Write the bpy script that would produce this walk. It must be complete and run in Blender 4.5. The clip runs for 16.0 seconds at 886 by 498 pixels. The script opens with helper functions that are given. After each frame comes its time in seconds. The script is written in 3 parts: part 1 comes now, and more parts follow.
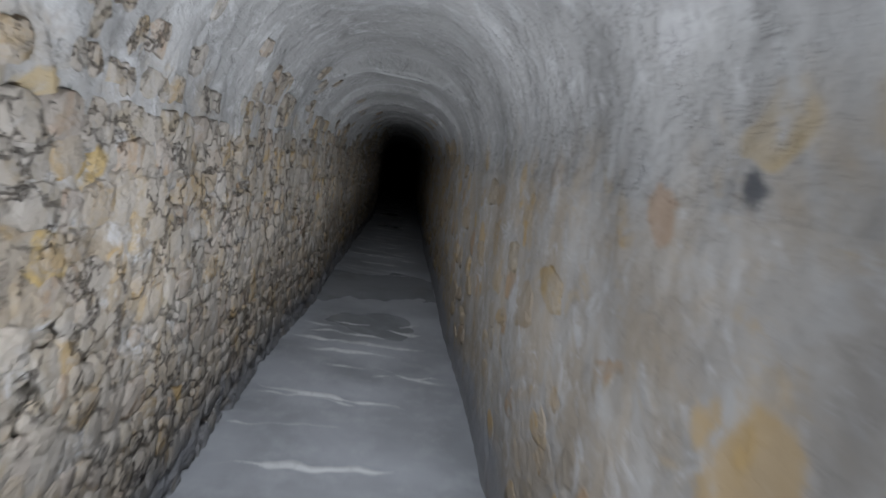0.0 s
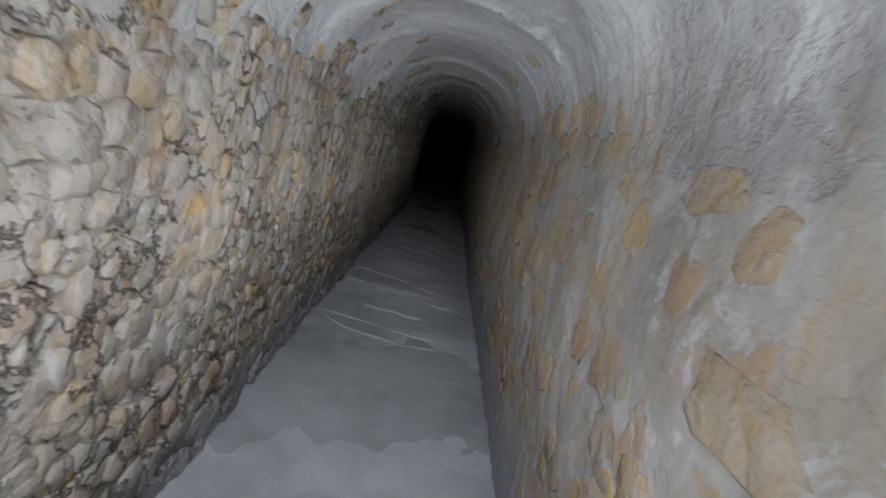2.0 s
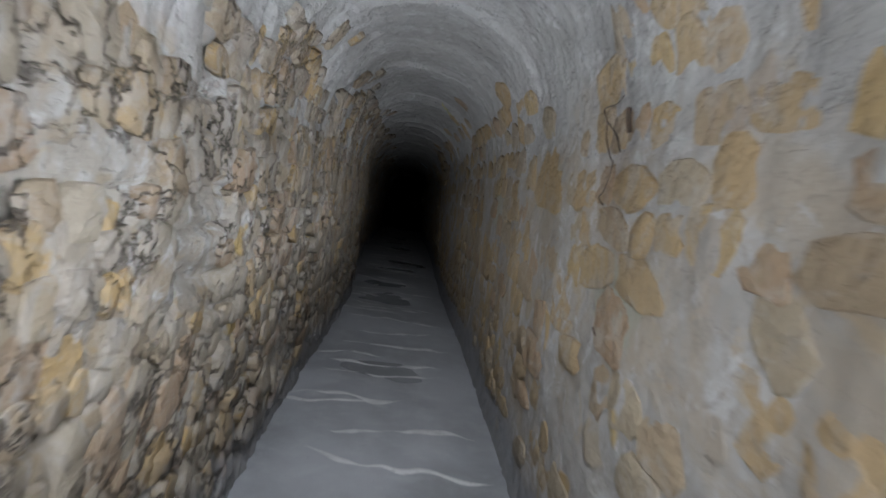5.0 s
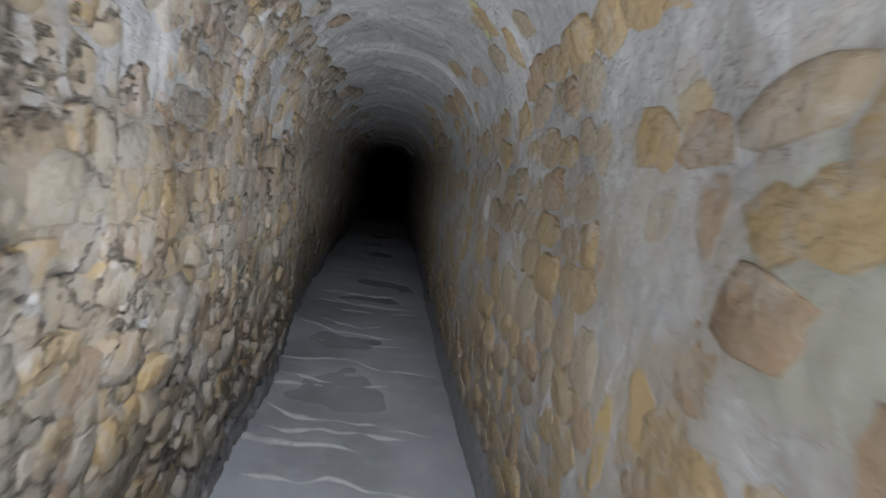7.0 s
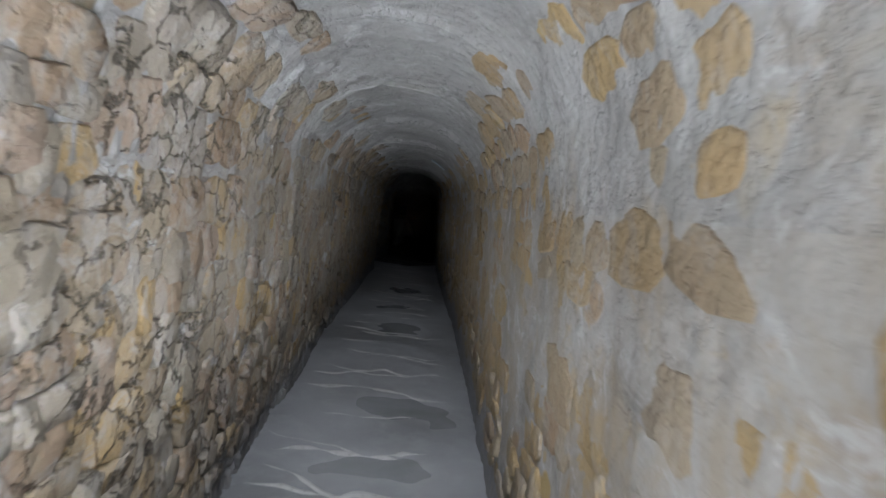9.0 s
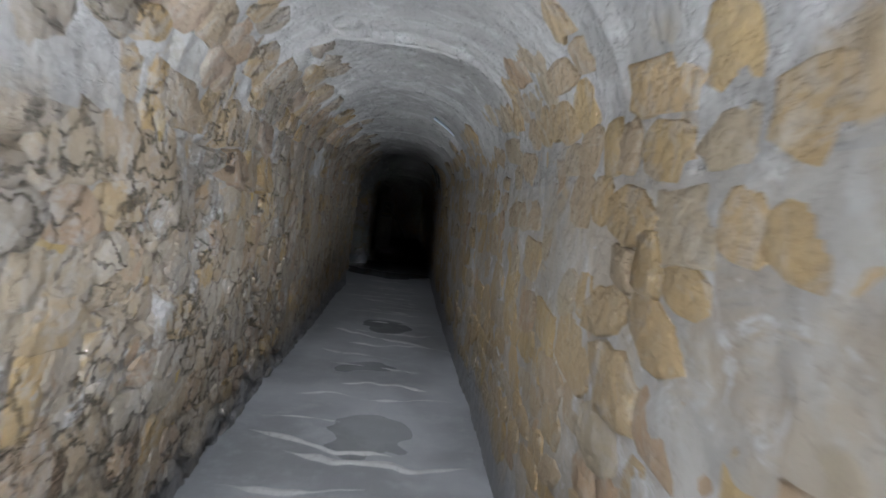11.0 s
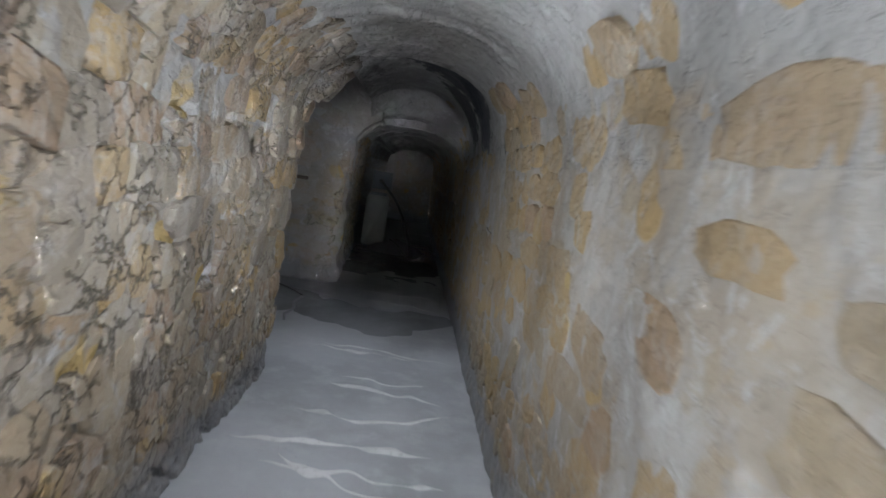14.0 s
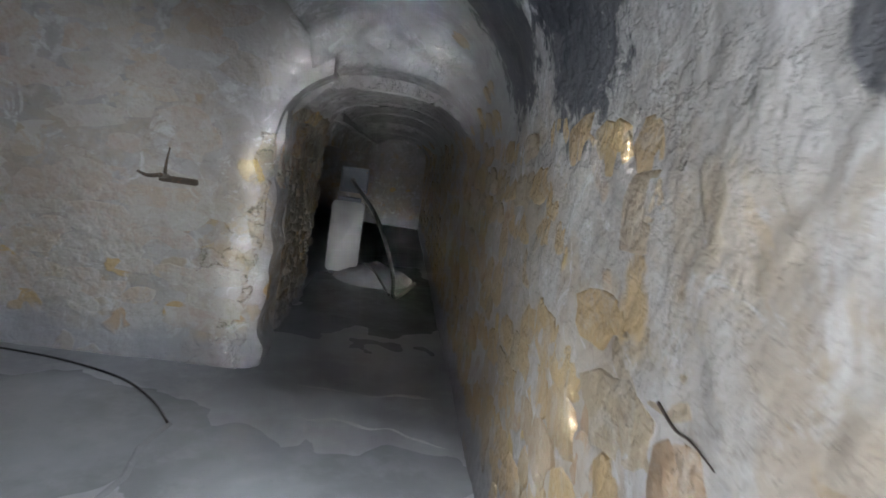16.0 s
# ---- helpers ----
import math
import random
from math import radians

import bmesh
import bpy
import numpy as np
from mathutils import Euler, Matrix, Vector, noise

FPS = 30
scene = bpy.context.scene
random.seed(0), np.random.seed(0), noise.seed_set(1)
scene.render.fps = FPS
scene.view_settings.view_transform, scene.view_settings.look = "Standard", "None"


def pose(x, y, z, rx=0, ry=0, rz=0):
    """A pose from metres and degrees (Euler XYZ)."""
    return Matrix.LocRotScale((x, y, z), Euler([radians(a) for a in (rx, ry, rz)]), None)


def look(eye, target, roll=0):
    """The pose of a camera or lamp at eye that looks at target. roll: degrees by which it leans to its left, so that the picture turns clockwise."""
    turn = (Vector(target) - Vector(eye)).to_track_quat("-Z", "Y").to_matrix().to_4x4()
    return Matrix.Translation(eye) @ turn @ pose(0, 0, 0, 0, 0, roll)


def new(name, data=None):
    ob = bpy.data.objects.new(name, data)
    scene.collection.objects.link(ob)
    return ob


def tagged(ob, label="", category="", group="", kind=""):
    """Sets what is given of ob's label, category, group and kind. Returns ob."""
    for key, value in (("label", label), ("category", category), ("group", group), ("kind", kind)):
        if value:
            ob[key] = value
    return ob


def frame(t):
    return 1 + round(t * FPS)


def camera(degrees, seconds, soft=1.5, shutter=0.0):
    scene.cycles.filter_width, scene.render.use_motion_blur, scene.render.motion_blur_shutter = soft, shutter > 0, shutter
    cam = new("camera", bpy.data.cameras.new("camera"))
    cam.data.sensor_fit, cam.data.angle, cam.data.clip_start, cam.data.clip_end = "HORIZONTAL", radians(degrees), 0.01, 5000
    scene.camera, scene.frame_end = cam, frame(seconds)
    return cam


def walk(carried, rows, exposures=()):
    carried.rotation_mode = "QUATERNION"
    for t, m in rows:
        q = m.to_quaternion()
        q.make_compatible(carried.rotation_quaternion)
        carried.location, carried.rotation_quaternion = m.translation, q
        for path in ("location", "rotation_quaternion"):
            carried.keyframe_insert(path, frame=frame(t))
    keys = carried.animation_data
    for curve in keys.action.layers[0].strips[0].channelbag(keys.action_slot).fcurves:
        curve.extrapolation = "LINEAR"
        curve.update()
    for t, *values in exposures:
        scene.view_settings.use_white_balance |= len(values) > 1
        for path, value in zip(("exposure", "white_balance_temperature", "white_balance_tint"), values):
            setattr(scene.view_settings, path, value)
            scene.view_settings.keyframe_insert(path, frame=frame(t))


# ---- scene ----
cam = camera(75.5, 16.0, soft=1.6, shutter=0.3)
PATH = [
    (0, (0.115, -0.113, 1.31), (0.289, 1.859, 1.021), 8.7),
    (0.5, (0.075, 0.804, 1.3), (0.178, 2.789, 1.083), 12.0),
    (1, (0.085, 1.667, 1.315), (0.181, 3.648, 1.063), 12.1),
    (1.5, (0.15, 2.34, 1.28), (0.165, 4.319, 0.994), 10.8),
    (2, (0.085, 2.96, 1.25), (0.152, 4.925, 0.885), 15.6),
    (2.5, (0.22, 3.43, 1.199), (0.315, 5.358, 0.677), 17.0),
    (3, (0.22, 4.15, 1.184), (0.26, 6.091, 0.702), 12.6),
    (5.5, (0.0, 8.03, 1.11), (0.18, 10.015, 0.958), 8.0),
    (6, (0.08, 8.75, 1.124), (0.306, 10.731, 0.973), 8.1),
    (6.5, (0.085, 9.374, 1.198), (0.24, 11.364, 1.078), 7.1),
    (7, (0.085, 10.12, 1.218), (0.297, 12.094, 0.985), 8.4),
    (7.5, (0.169, 10.849, 1.257), (0.375, 12.832, 1.097), 7.4),
    (8, (0.105, 11.68, 1.268), (0.39, 13.655, 1.13), 7.8),
    (8.5, (0.165, 12.3, 1.269), (0.388, 14.279, 1.085), 5.8),
    (9, (0.145, 12.9, 1.29), (0.24, 14.891, 1.135), 5.9),
    (11.5, (0.106, 16.5, 1.185), (0.285, 18.486, 1.034), 7.6),
    (12, (0.014, 17.2, 1.186), (0.304, 19.173, 1.038), 7.3),
    (12.5, (0.086, 18.049, 1.225), (0.318, 20.027, 1.051), 7.2),
    (13, (-0.02, 18.897, 1.213), (0.142, 20.886, 1.083), 7.0),
    (13.5, (0.052, 19.558, 1.234), (0.308, 21.525, 0.98), 8.5),
    (14, (0.078, 20.291, 1.225), (0.222, 22.269, 0.969), 9.0),
    (14.5, (0.034, 21.029, 1.239), (0.175, 23.009, 0.993), 5.1),
    (15, (0.137, 21.711, 1.189), (0.307, 23.683, 0.905), 6.2),
    (15.5, (0.126, 22.306, 1.2), (0.245, 24.289, 0.97), 7.9),
    (16, (0.138, 22.814, 1.251), (0.314, 24.787, 0.975), 8.6),
]
# The added lamps weaken along the gallery so that it darkens ahead; the exposure follows them.
FADE_Y, FADE_LN = (-4.0, 5.0, 12.0, 20.5, 21.5, 23.5, 26.0), (6.9, 3.2, 0.0, -3.7, -4.05, -4.7, -5.5)


def fade(y):
    return float(np.interp(y, FADE_Y, FADE_LN))


EXPOSURE = [(t, -fade(eye[1]) / math.log(2) + float(np.interp(eye[1], (-0.1, 0.8, 4.1, 9.4, 13.0, 18.0, 21.0, 22.3, 22.8), (0.85, 0.6, 0.45, 0.35, 0.5, 0.62, 0.62, 1.1, 1.65)))) for t, eye, _, _ in PATH]
walk(cam, [(t, look(eye, target, roll)) for t, eye, target, roll in PATH], EXPOSURE)

# ---- light ----
world = bpy.data.worlds.new("world")
scene.world = world
world.use_nodes = True
world.node_tree.nodes["Background"].inputs[1].default_value = 0.0
POWER, LAST_LAMP = 12.0, 24.0


def lamp_standin(kind, place, target, energy, cone=120):
    data = bpy.data.lights.new("lamp_standin", kind)
    data.energy, data.shadow_soft_size, data.color = energy, 0.0, (0.87, 0.928, 1.0)
    if kind == "SPOT":
        data.spot_size, data.spot_blend = radians(cone), 0.9
    new("lamp_standin", data).matrix_world = look(place, target)


# Added, unseen spots in place of one carried lamp: from each standing place across to both walls, up and down, always
# raking ahead; place, way, share of power, how far on they stand
AROUND = (((0.34, 1.04), (-1.0, 0.62, 0.14), 2.7, 22.4, 90), ((-0.30, 1.05), (1.0, 0.62, 0.08), 1.4, 23.9, 90), ((-0.02, 0.9), (0.04, 0.5, 1.0), 2.5, 21.9, 98), ((0.0, 1.62), (0.0, 0.5, -1.0), 2.8, 23.9, 86))
y = -0.2
while y < LAST_LAMP:
    for (x, z), way, share, last, cone in AROUND:
        if y < last:
            late = (0.36 if x < -0.1 else 1.8 if z > 1.5 else 1.0) if y > 22.5 else 1.0
            ahead = way[1] * (0.35 if x * x < 0.01 and y > 19 else 1.0)
            lamp_standin("SPOT", (x, y, z), (x + way[0], y + ahead, z + way[2]), share * POWER * math.exp(fade(y)) * late, cone)
    y += 0.75
# two more added spots, unseen, that brighten the side chamber
lamp_standin("SPOT", (-0.05, 22.2, 1.38), (-1.6, 25.9, 0.8), 3.0 * POWER * math.exp(fade(22.9)), 46)
lamp_standin("SPOT", (0.15, 23.3, 1.42), (-2.0, 25.9, 0.5), 5.0 * POWER * math.exp(fade(22.9)), 62)

# ---- materials ----


def material(name):
    m = bpy.data.materials.new(name)
    m.use_nodes = True
    t = m.node_tree
    return m, t, t.nodes["Principled BSDF"]


def nd(t, kind, **values):
    n = t.nodes.new(kind)
    for k, v in values.items():
        n.inputs[k.replace("_", " ")].default_value = v
    return n


def ramp(t, source, stops, interp="LINEAR"):
    n = t.nodes.new("ShaderNodeValToRGB")
    n.color_ramp.interpolation = interp
    e = n.color_ramp.elements
    while len(e) > 1:
        e.remove(e[-1])
    e[0].position, e[0].color = stops[0][0], (*stops[0][1], 1)
    for p, c in stops[1:]:
        s = e.new(p)
        s.color = (*c, 1)
    t.links.new(source, n.inputs[0])
    return n.outputs[0]


def mix(t, fac, a, b, blend="MIX"):
    n = t.nodes.new("ShaderNodeMix")
    n.data_type, n.blend_type = "RGBA", blend
    for s, i in ((fac, 0), (a, 6), (b, 7)):
        if isinstance(s, (int, float)):
            n.inputs[i].default_value = s
        elif isinstance(s, tuple):
            n.inputs[i].default_value = (*s, 1)
        else:
            t.links.new(s, n.inputs[i])
    return n.outputs[2]


def maths(t, op, a, b=0.0, clamp=False):
    n = t.nodes.new("ShaderNodeMath")
    n.operation, n.use_clamp = op, clamp
    for i, s in enumerate((a, b)):
        if isinstance(s, (int, float)):
            n.inputs[i].default_value = s
        else:
            t.links.new(s, n.inputs[i])
    return n.outputs[0]


def noise_of(t, scale, detail=4.0, rough=0.6, distort=0.0, stretch=None):
    n = nd(t, "ShaderNodeTexNoise", Scale=scale, Detail=detail, Roughness=rough, Distortion=distort)
    g = t.nodes.new("ShaderNodeNewGeometry")
    if stretch:
        s = t.nodes.new("ShaderNodeVectorMath")
        s.operation = "MULTIPLY"
        s.inputs[1].default_value = stretch
        t.links.new(g.outputs["Position"], s.inputs[0])
        t.links.new(s.outputs[0], n.inputs["Vector"])
    else:
        t.links.new(g.outputs["Position"], n.inputs["Vector"])
    return n.outputs["Fac"]


def band(t, source, low, high):
    n = t.nodes.new("ShaderNodeMapRange")
    n.interpolation_type = "SMOOTHSTEP"
    n.inputs[1].default_value, n.inputs[2].default_value = low, high
    t.links.new(source, n.inputs[0])
    return n.outputs[0]


def bump(t, bsdf, height, strength, distance, under=None):
    n = nd(t, "ShaderNodeBump", Strength=strength, Distance=distance)
    t.links.new(height, n.inputs["Height"])
    if under:
        t.links.new(under, n.inputs["Normal"])
    t.links.new(n.outputs[0], bsdf.inputs["Normal"])
    return n.outputs[0]


def height_above(t):
    g = t.nodes.new("ShaderNodeNewGeometry")
    s = t.nodes.new("ShaderNodeSeparateXYZ")
    t.links.new(g.outputs["Position"], s.inputs[0])
    return s.outputs


def flakes(t, scale):
    """Broken, flaky relief: warped cells, high in their middles."""
    g, warp = t.nodes.new("ShaderNodeNewGeometry"), t.nodes.new("ShaderNodeTexNoise")
    warp.inputs["Scale"].default_value, warp.inputs["Detail"].default_value = scale * 0.9, 4
    w = t.nodes.new("ShaderNodeVectorMath")
    w.operation = "MULTIPLY_ADD"
    w.inputs[1].default_value = (1.6 / scale,) * 3
    cells = nd(t, "ShaderNodeTexVoronoi", Scale=scale, Randomness=1.0)
    cells.distance = "CHEBYCHEV"
    t.links.new(g.outputs["Position"], warp.inputs["Vector"])
    t.links.new(warp.outputs["Color"], w.inputs[0])
    t.links.new(g.outputs["Position"], w.inputs[2])
    t.links.new(w.outputs[0], cells.inputs["Vector"])
    tone = t.nodes.new("ShaderNodeSeparateColor")
    t.links.new(cells.outputs["Color"], tone.inputs[0])
    high = maths(t, "SUBTRACT", maths(t, "MULTIPLY", tone.outputs[2], 0.6), cells.outputs["Distance"])
    return high, tone.outputs[0]


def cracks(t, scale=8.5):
    """Open joints and cracks between broken stones: 0 in a crack, 1 away from it; and a patchy mask for the shade
    painted in them.
    """
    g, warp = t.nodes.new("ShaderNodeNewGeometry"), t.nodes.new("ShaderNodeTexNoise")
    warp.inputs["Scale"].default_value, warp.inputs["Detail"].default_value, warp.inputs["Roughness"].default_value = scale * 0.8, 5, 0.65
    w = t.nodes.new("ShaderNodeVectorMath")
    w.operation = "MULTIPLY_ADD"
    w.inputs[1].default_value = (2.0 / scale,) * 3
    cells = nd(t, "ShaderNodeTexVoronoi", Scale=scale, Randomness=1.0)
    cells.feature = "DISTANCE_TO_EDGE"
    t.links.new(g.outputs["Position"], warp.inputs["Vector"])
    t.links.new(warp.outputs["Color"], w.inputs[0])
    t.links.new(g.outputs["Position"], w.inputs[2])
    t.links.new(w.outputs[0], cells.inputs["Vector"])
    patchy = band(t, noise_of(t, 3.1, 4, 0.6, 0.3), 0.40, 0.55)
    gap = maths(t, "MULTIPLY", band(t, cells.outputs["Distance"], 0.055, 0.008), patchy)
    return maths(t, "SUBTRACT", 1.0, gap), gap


RUBBLE = [(0.0, (0.35, 0.32, 0.27)), (0.13, (0.27, 0.25, 0.22)), (0.26, (0.37, 0.31, 0.23)), (0.4, (0.31, 0.24, 0.165)), (0.53, (0.40, 0.29, 0.155)), (0.64, (0.33, 0.225, 0.15)), (0.74, (0.44, 0.295, 0.115)), (0.85, (0.29, 0.27, 0.25)), (0.93, (0.35, 0.26, 0.205))]
FACED = [(0.0, (0.40, 0.30, 0.17)), (0.16, (0.35, 0.28, 0.20)), (0.3, (0.42, 0.30, 0.14)), (0.45, (0.37, 0.33, 0.26)), (0.58, (0.43, 0.31, 0.16)), (0.7, (0.36, 0.25, 0.17)), (0.82, (0.45, 0.33, 0.15)), (0.92, (0.35, 0.31, 0.26))]
SQUARED = [(0.0, (0.36, 0.34, 0.31)), (0.2, (0.38, 0.31, 0.27)), (0.4, (0.33, 0.31, 0.29)), (0.55, (0.40, 0.32, 0.25)), (0.7, (0.36, 0.29, 0.25)), (0.85, (0.34, 0.33, 0.31))]


def stone_material(name, palette, cracked=1.0, limed_by=0.0, common=(0.36, 0.305, 0.235), tint=(0.725, 0.715, 0.72)):
    m, t, b = material(name)
    info, geo = t.nodes.new("ShaderNodeObjectInfo"), t.nodes.new("ShaderNodeNewGeometry")
    pick = maths(t, "FRACT", maths(t, "ADD", info.outputs["Random"], geo.outputs["Random Per Island"]))
    colour = mix(t, 0.32, ramp(t, pick, palette, "CONSTANT"), common)
    mottle = noise_of(t, 14, 5, 0.65)
    colour = mix(t, band(t, mottle, 0.35, 0.75), colour, mix(t, 0.55, colour, (0.33, 0.29, 0.22)))
    # thin lime film over parts of the faces
    film = noise_of(t, 8, 8, 0.75, 0.8)
    x, y, z = height_above(t)
    limed = maths(t, "ADD", maths(t, "ADD", film, limed_by), maths(t, "MULTIPLY", band(t, y, 9.0, 2.0), 0.09))
    colour = mix(t, maths(t, "MULTIPLY", band(t, limed, 0.48, 0.60), 0.7), colour, (0.40, 0.375, 0.345))
    smear = noise_of(t, 5.5, 8, 0.75, 1.2)
    colour = mix(t, maths(t, "MULTIPLY", band(t, smear, 0.53, 0.62), 0.6), colour, (0.44, 0.425, 0.405))
    earthy = noise_of(t, 2.6, 7, 0.7, 0.7)
    colour = mix(t, maths(t, "MULTIPLY", band(t, earthy, 0.44, 0.60), 0.15), colour, (0.335, 0.26, 0.17))
    fine = noise_of(t, 90, 6, 0.7)
    colour = mix(t, maths(t, "MULTIPLY", band(t, fine, 0.5, 0.8), 0.35), colour, (0.16, 0.13, 0.10))
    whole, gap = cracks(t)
    # shade of the deep cracks, painted into the stone colour
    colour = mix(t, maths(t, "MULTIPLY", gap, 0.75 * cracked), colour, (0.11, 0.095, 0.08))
    x, y, z = height_above(t)
    skirt = band(t, maths(t, "ADD", z, maths(t, "MULTIPLY", noise_of(t, 4, 3), 0.3)), 0.42, 0.27)
    colour = mix(t, maths(t, "MULTIPLY", skirt, 0.7), colour, (0.27, 0.28, 0.30))
    t.links.new(mix(t, 1.0, colour, tint, "MULTIPLY"), b.inputs["Base Color"])
    t.links.new(ramp(t, film, [(0.3, (0.5,) * 3), (0.7, (0.8,) * 3)]), b.inputs["Roughness"])
    b.inputs["Specular IOR Level"].default_value = 0.12
    high, tone = flakes(t, 17)
    nc = bump(t, b, whole, cracked, 0.03)
    n0 = bump(t, b, high, 0.6, 0.02, nc)
    n1 = bump(t, b, noise_of(t, 22, 6, 0.6, 0.6), 0.5, 0.03, n0)
    bump(t, b, fine, 0.5, 0.004, n1)
    return m


SPOT_COLOURS = {"D": (0.05, 0.055, 0.065), "W": (0.62, 0.60, 0.58), "P": (0.52, 0.42, 0.38), "O": (0.42, 0.295, 0.14), "B": (0.36, 0.25, 0.17), "G": (0.33, 0.33, 0.27)}


def mortar_material(name, patches, tone, spots=(), flaky=0.35, warm=0.75):
    """Lime and cement mortar smeared over rubble; patches: how much ochre stone shows through."""
    m, t, b = material(name)
    big, mid, fine = noise_of(t, 1.6, 4, 0.6), noise_of(t, 7, 6, 0.65, 0.5), noise_of(t, 60, 7, 0.7)
    colour = mix(t, band(t, big, 0.35, 0.7), tone, tuple(c * 0.72 for c in tone))
    colour = mix(t, maths(t, "MULTIPLY", band(t, mid, 0.5, 0.66), 0.7), colour, (0.45, 0.45, 0.445))
    high, tone_of = flakes(t, 12)
    _, _, up = height_above(t)
    low = band(t, maths(t, "ADD", up, maths(t, "MULTIPLY", noise_of(t, 2.4, 4, 0.6), 0.9)), 2.0, 1.6)
    earthy = noise_of(t, 2.6, 7, 0.7, 0.7)
    colour = mix(t, maths(t, "MULTIPLY", maths(t, "MULTIPLY", band(t, earthy, 0.42, 0.60), warm), low), colour, (0.335, 0.26, 0.17))
    ochre = noise_of(t, 4.3, 7, 0.72, 0.9)
    colour = mix(t, maths(t, "MULTIPLY", maths(t, "MULTIPLY", band(t, ochre, 0.56, 0.66), 0.8 * warm), low), colour, (0.41, 0.285, 0.125))
    colour = mix(t, maths(t, "MULTIPLY", maths(t, "MULTIPLY", tone_of, 0.55 * warm), low), colour, (0.24, 0.215, 0.185))
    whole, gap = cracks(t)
    # crack shade put into the mortar colour, stronger on flaky walls
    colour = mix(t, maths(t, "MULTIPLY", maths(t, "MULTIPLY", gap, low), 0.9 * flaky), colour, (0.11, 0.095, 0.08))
    smear = noise_of(t, 5.5, 8, 0.75, 1.2)
    colour = mix(t, maths(t, "MULTIPLY", band(t, smear, 0.54, 0.63), 0.75), colour, (0.47, 0.465, 0.46))
    cells = nd(t, "ShaderNodeTexVoronoi", Scale=6.5, Randomness=1.0)
    cells.feature = "F1"
    g = t.nodes.new("ShaderNodeNewGeometry")
    warp = t.nodes.new("ShaderNodeTexNoise")
    warp.inputs["Scale"].default_value = 5
    w = t.nodes.new("ShaderNodeVectorMath")
    w.operation = "MULTIPLY_ADD"
    w.inputs[1].default_value = (0.22, 0.22, 0.22)
    t.links.new(g.outputs["Position"], warp.inputs["Vector"])
    t.links.new(warp.outputs["Color"], w.inputs[0])
    t.links.new(g.outputs["Position"], w.inputs[2])
    t.links.new(w.outputs[0], cells.inputs["Vector"])
    s = t.nodes.new("ShaderNodeSeparateColor")
    t.links.new(cells.outputs["Color"], s.inputs[0])
    body = ramp(t, s.outputs[0], [(0, (0.33, 0.28, 0.21)), (0.3, (0.40, 0.28, 0.13)), (0.5, (0.34, 0.24, 0.15)), (0.7, (0.42, 0.30, 0.12)), (0.85, (0.30, 0.26, 0.21))], "CONSTANT")
    shows = maths(t, "MULTIPLY", band(t, s.outputs[1], 1.0 - patches, 1.02 - patches), band(t, cells.outputs["Distance"], 0.50, 0.40))
    shows = maths(t, "MULTIPLY", shows, band(t, mid, 0.62, 0.48))
    shows = maths(t, "MULTIPLY", shows, low)
    colour = mix(t, maths(t, "MULTIPLY", shows, 0.85), colour, body)
    stain = noise_of(t, 3.2, 5, 0.7, 0.8)
    colour = mix(t, maths(t, "MULTIPLY", band(t, stain, 0.58, 0.75), 0.5), colour, (0.13, 0.125, 0.12))
    colour = mix(t, maths(t, "MULTIPLY", band(t, fine, 0.55, 0.75), 0.3), colour, (0.15, 0.14, 0.13))
    x, y, z = height_above(t)
    skirt = band(t, maths(t, "ADD", z, maths(t, "MULTIPLY", noise_of(t, 4, 3), 0.3)), 0.42, 0.27)
    colour = mix(t, maths(t, "MULTIPLY", skirt, 0.75), colour, (0.26, 0.27, 0.295))
    tar = noise_of(t, 15, 6, 0.7, 0.5)
    for place, reach, paint in spots:
        far = t.nodes.new("ShaderNodeVectorMath")
        far.operation = "DISTANCE"
        far.inputs[1].default_value = place
        t.links.new(t.nodes.new("ShaderNodeNewGeometry").outputs["Position"], far.inputs[0])
        near = maths(t, "ADD", maths(t, "DIVIDE", far.outputs["Value"], reach), maths(t, "MULTIPLY", tar if paint == "D" else mid, 1.6))
        colour = mix(t, maths(t, "MULTIPLY", band(t, near, 1.72, 1.5), 0.85 if paint == "D" else 0.7), colour, SPOT_COLOURS[paint])
    t.links.new(mix(t, 1.0, colour, (0.79, 0.79, 0.81), "MULTIPLY"), b.inputs["Base Color"])
    t.links.new(ramp(t, mid, [(0.35, (0.6,) * 3), (0.65, (0.9,) * 3)]), b.inputs["Roughness"])
    b.inputs["Specular IOR Level"].default_value = 0.12
    nc = bump(t, b, whole, flaky, 0.03)
    nf = bump(t, b, high, flaky, 0.028, nc)
    n0 = bump(t, b, noise_of(t, 20, 6, 0.62, 0.6), 0.15 + 0.5 * flaky, 0.03, nf)
    n1 = bump(t, b, mid, 0.2 + 0.5 * flaky, 0.03, n0)
    n2 = bump(t, b, shows, 0.6, 0.008, n1)
    bump(t, b, fine, 0.5, 0.006, n2)
    return m


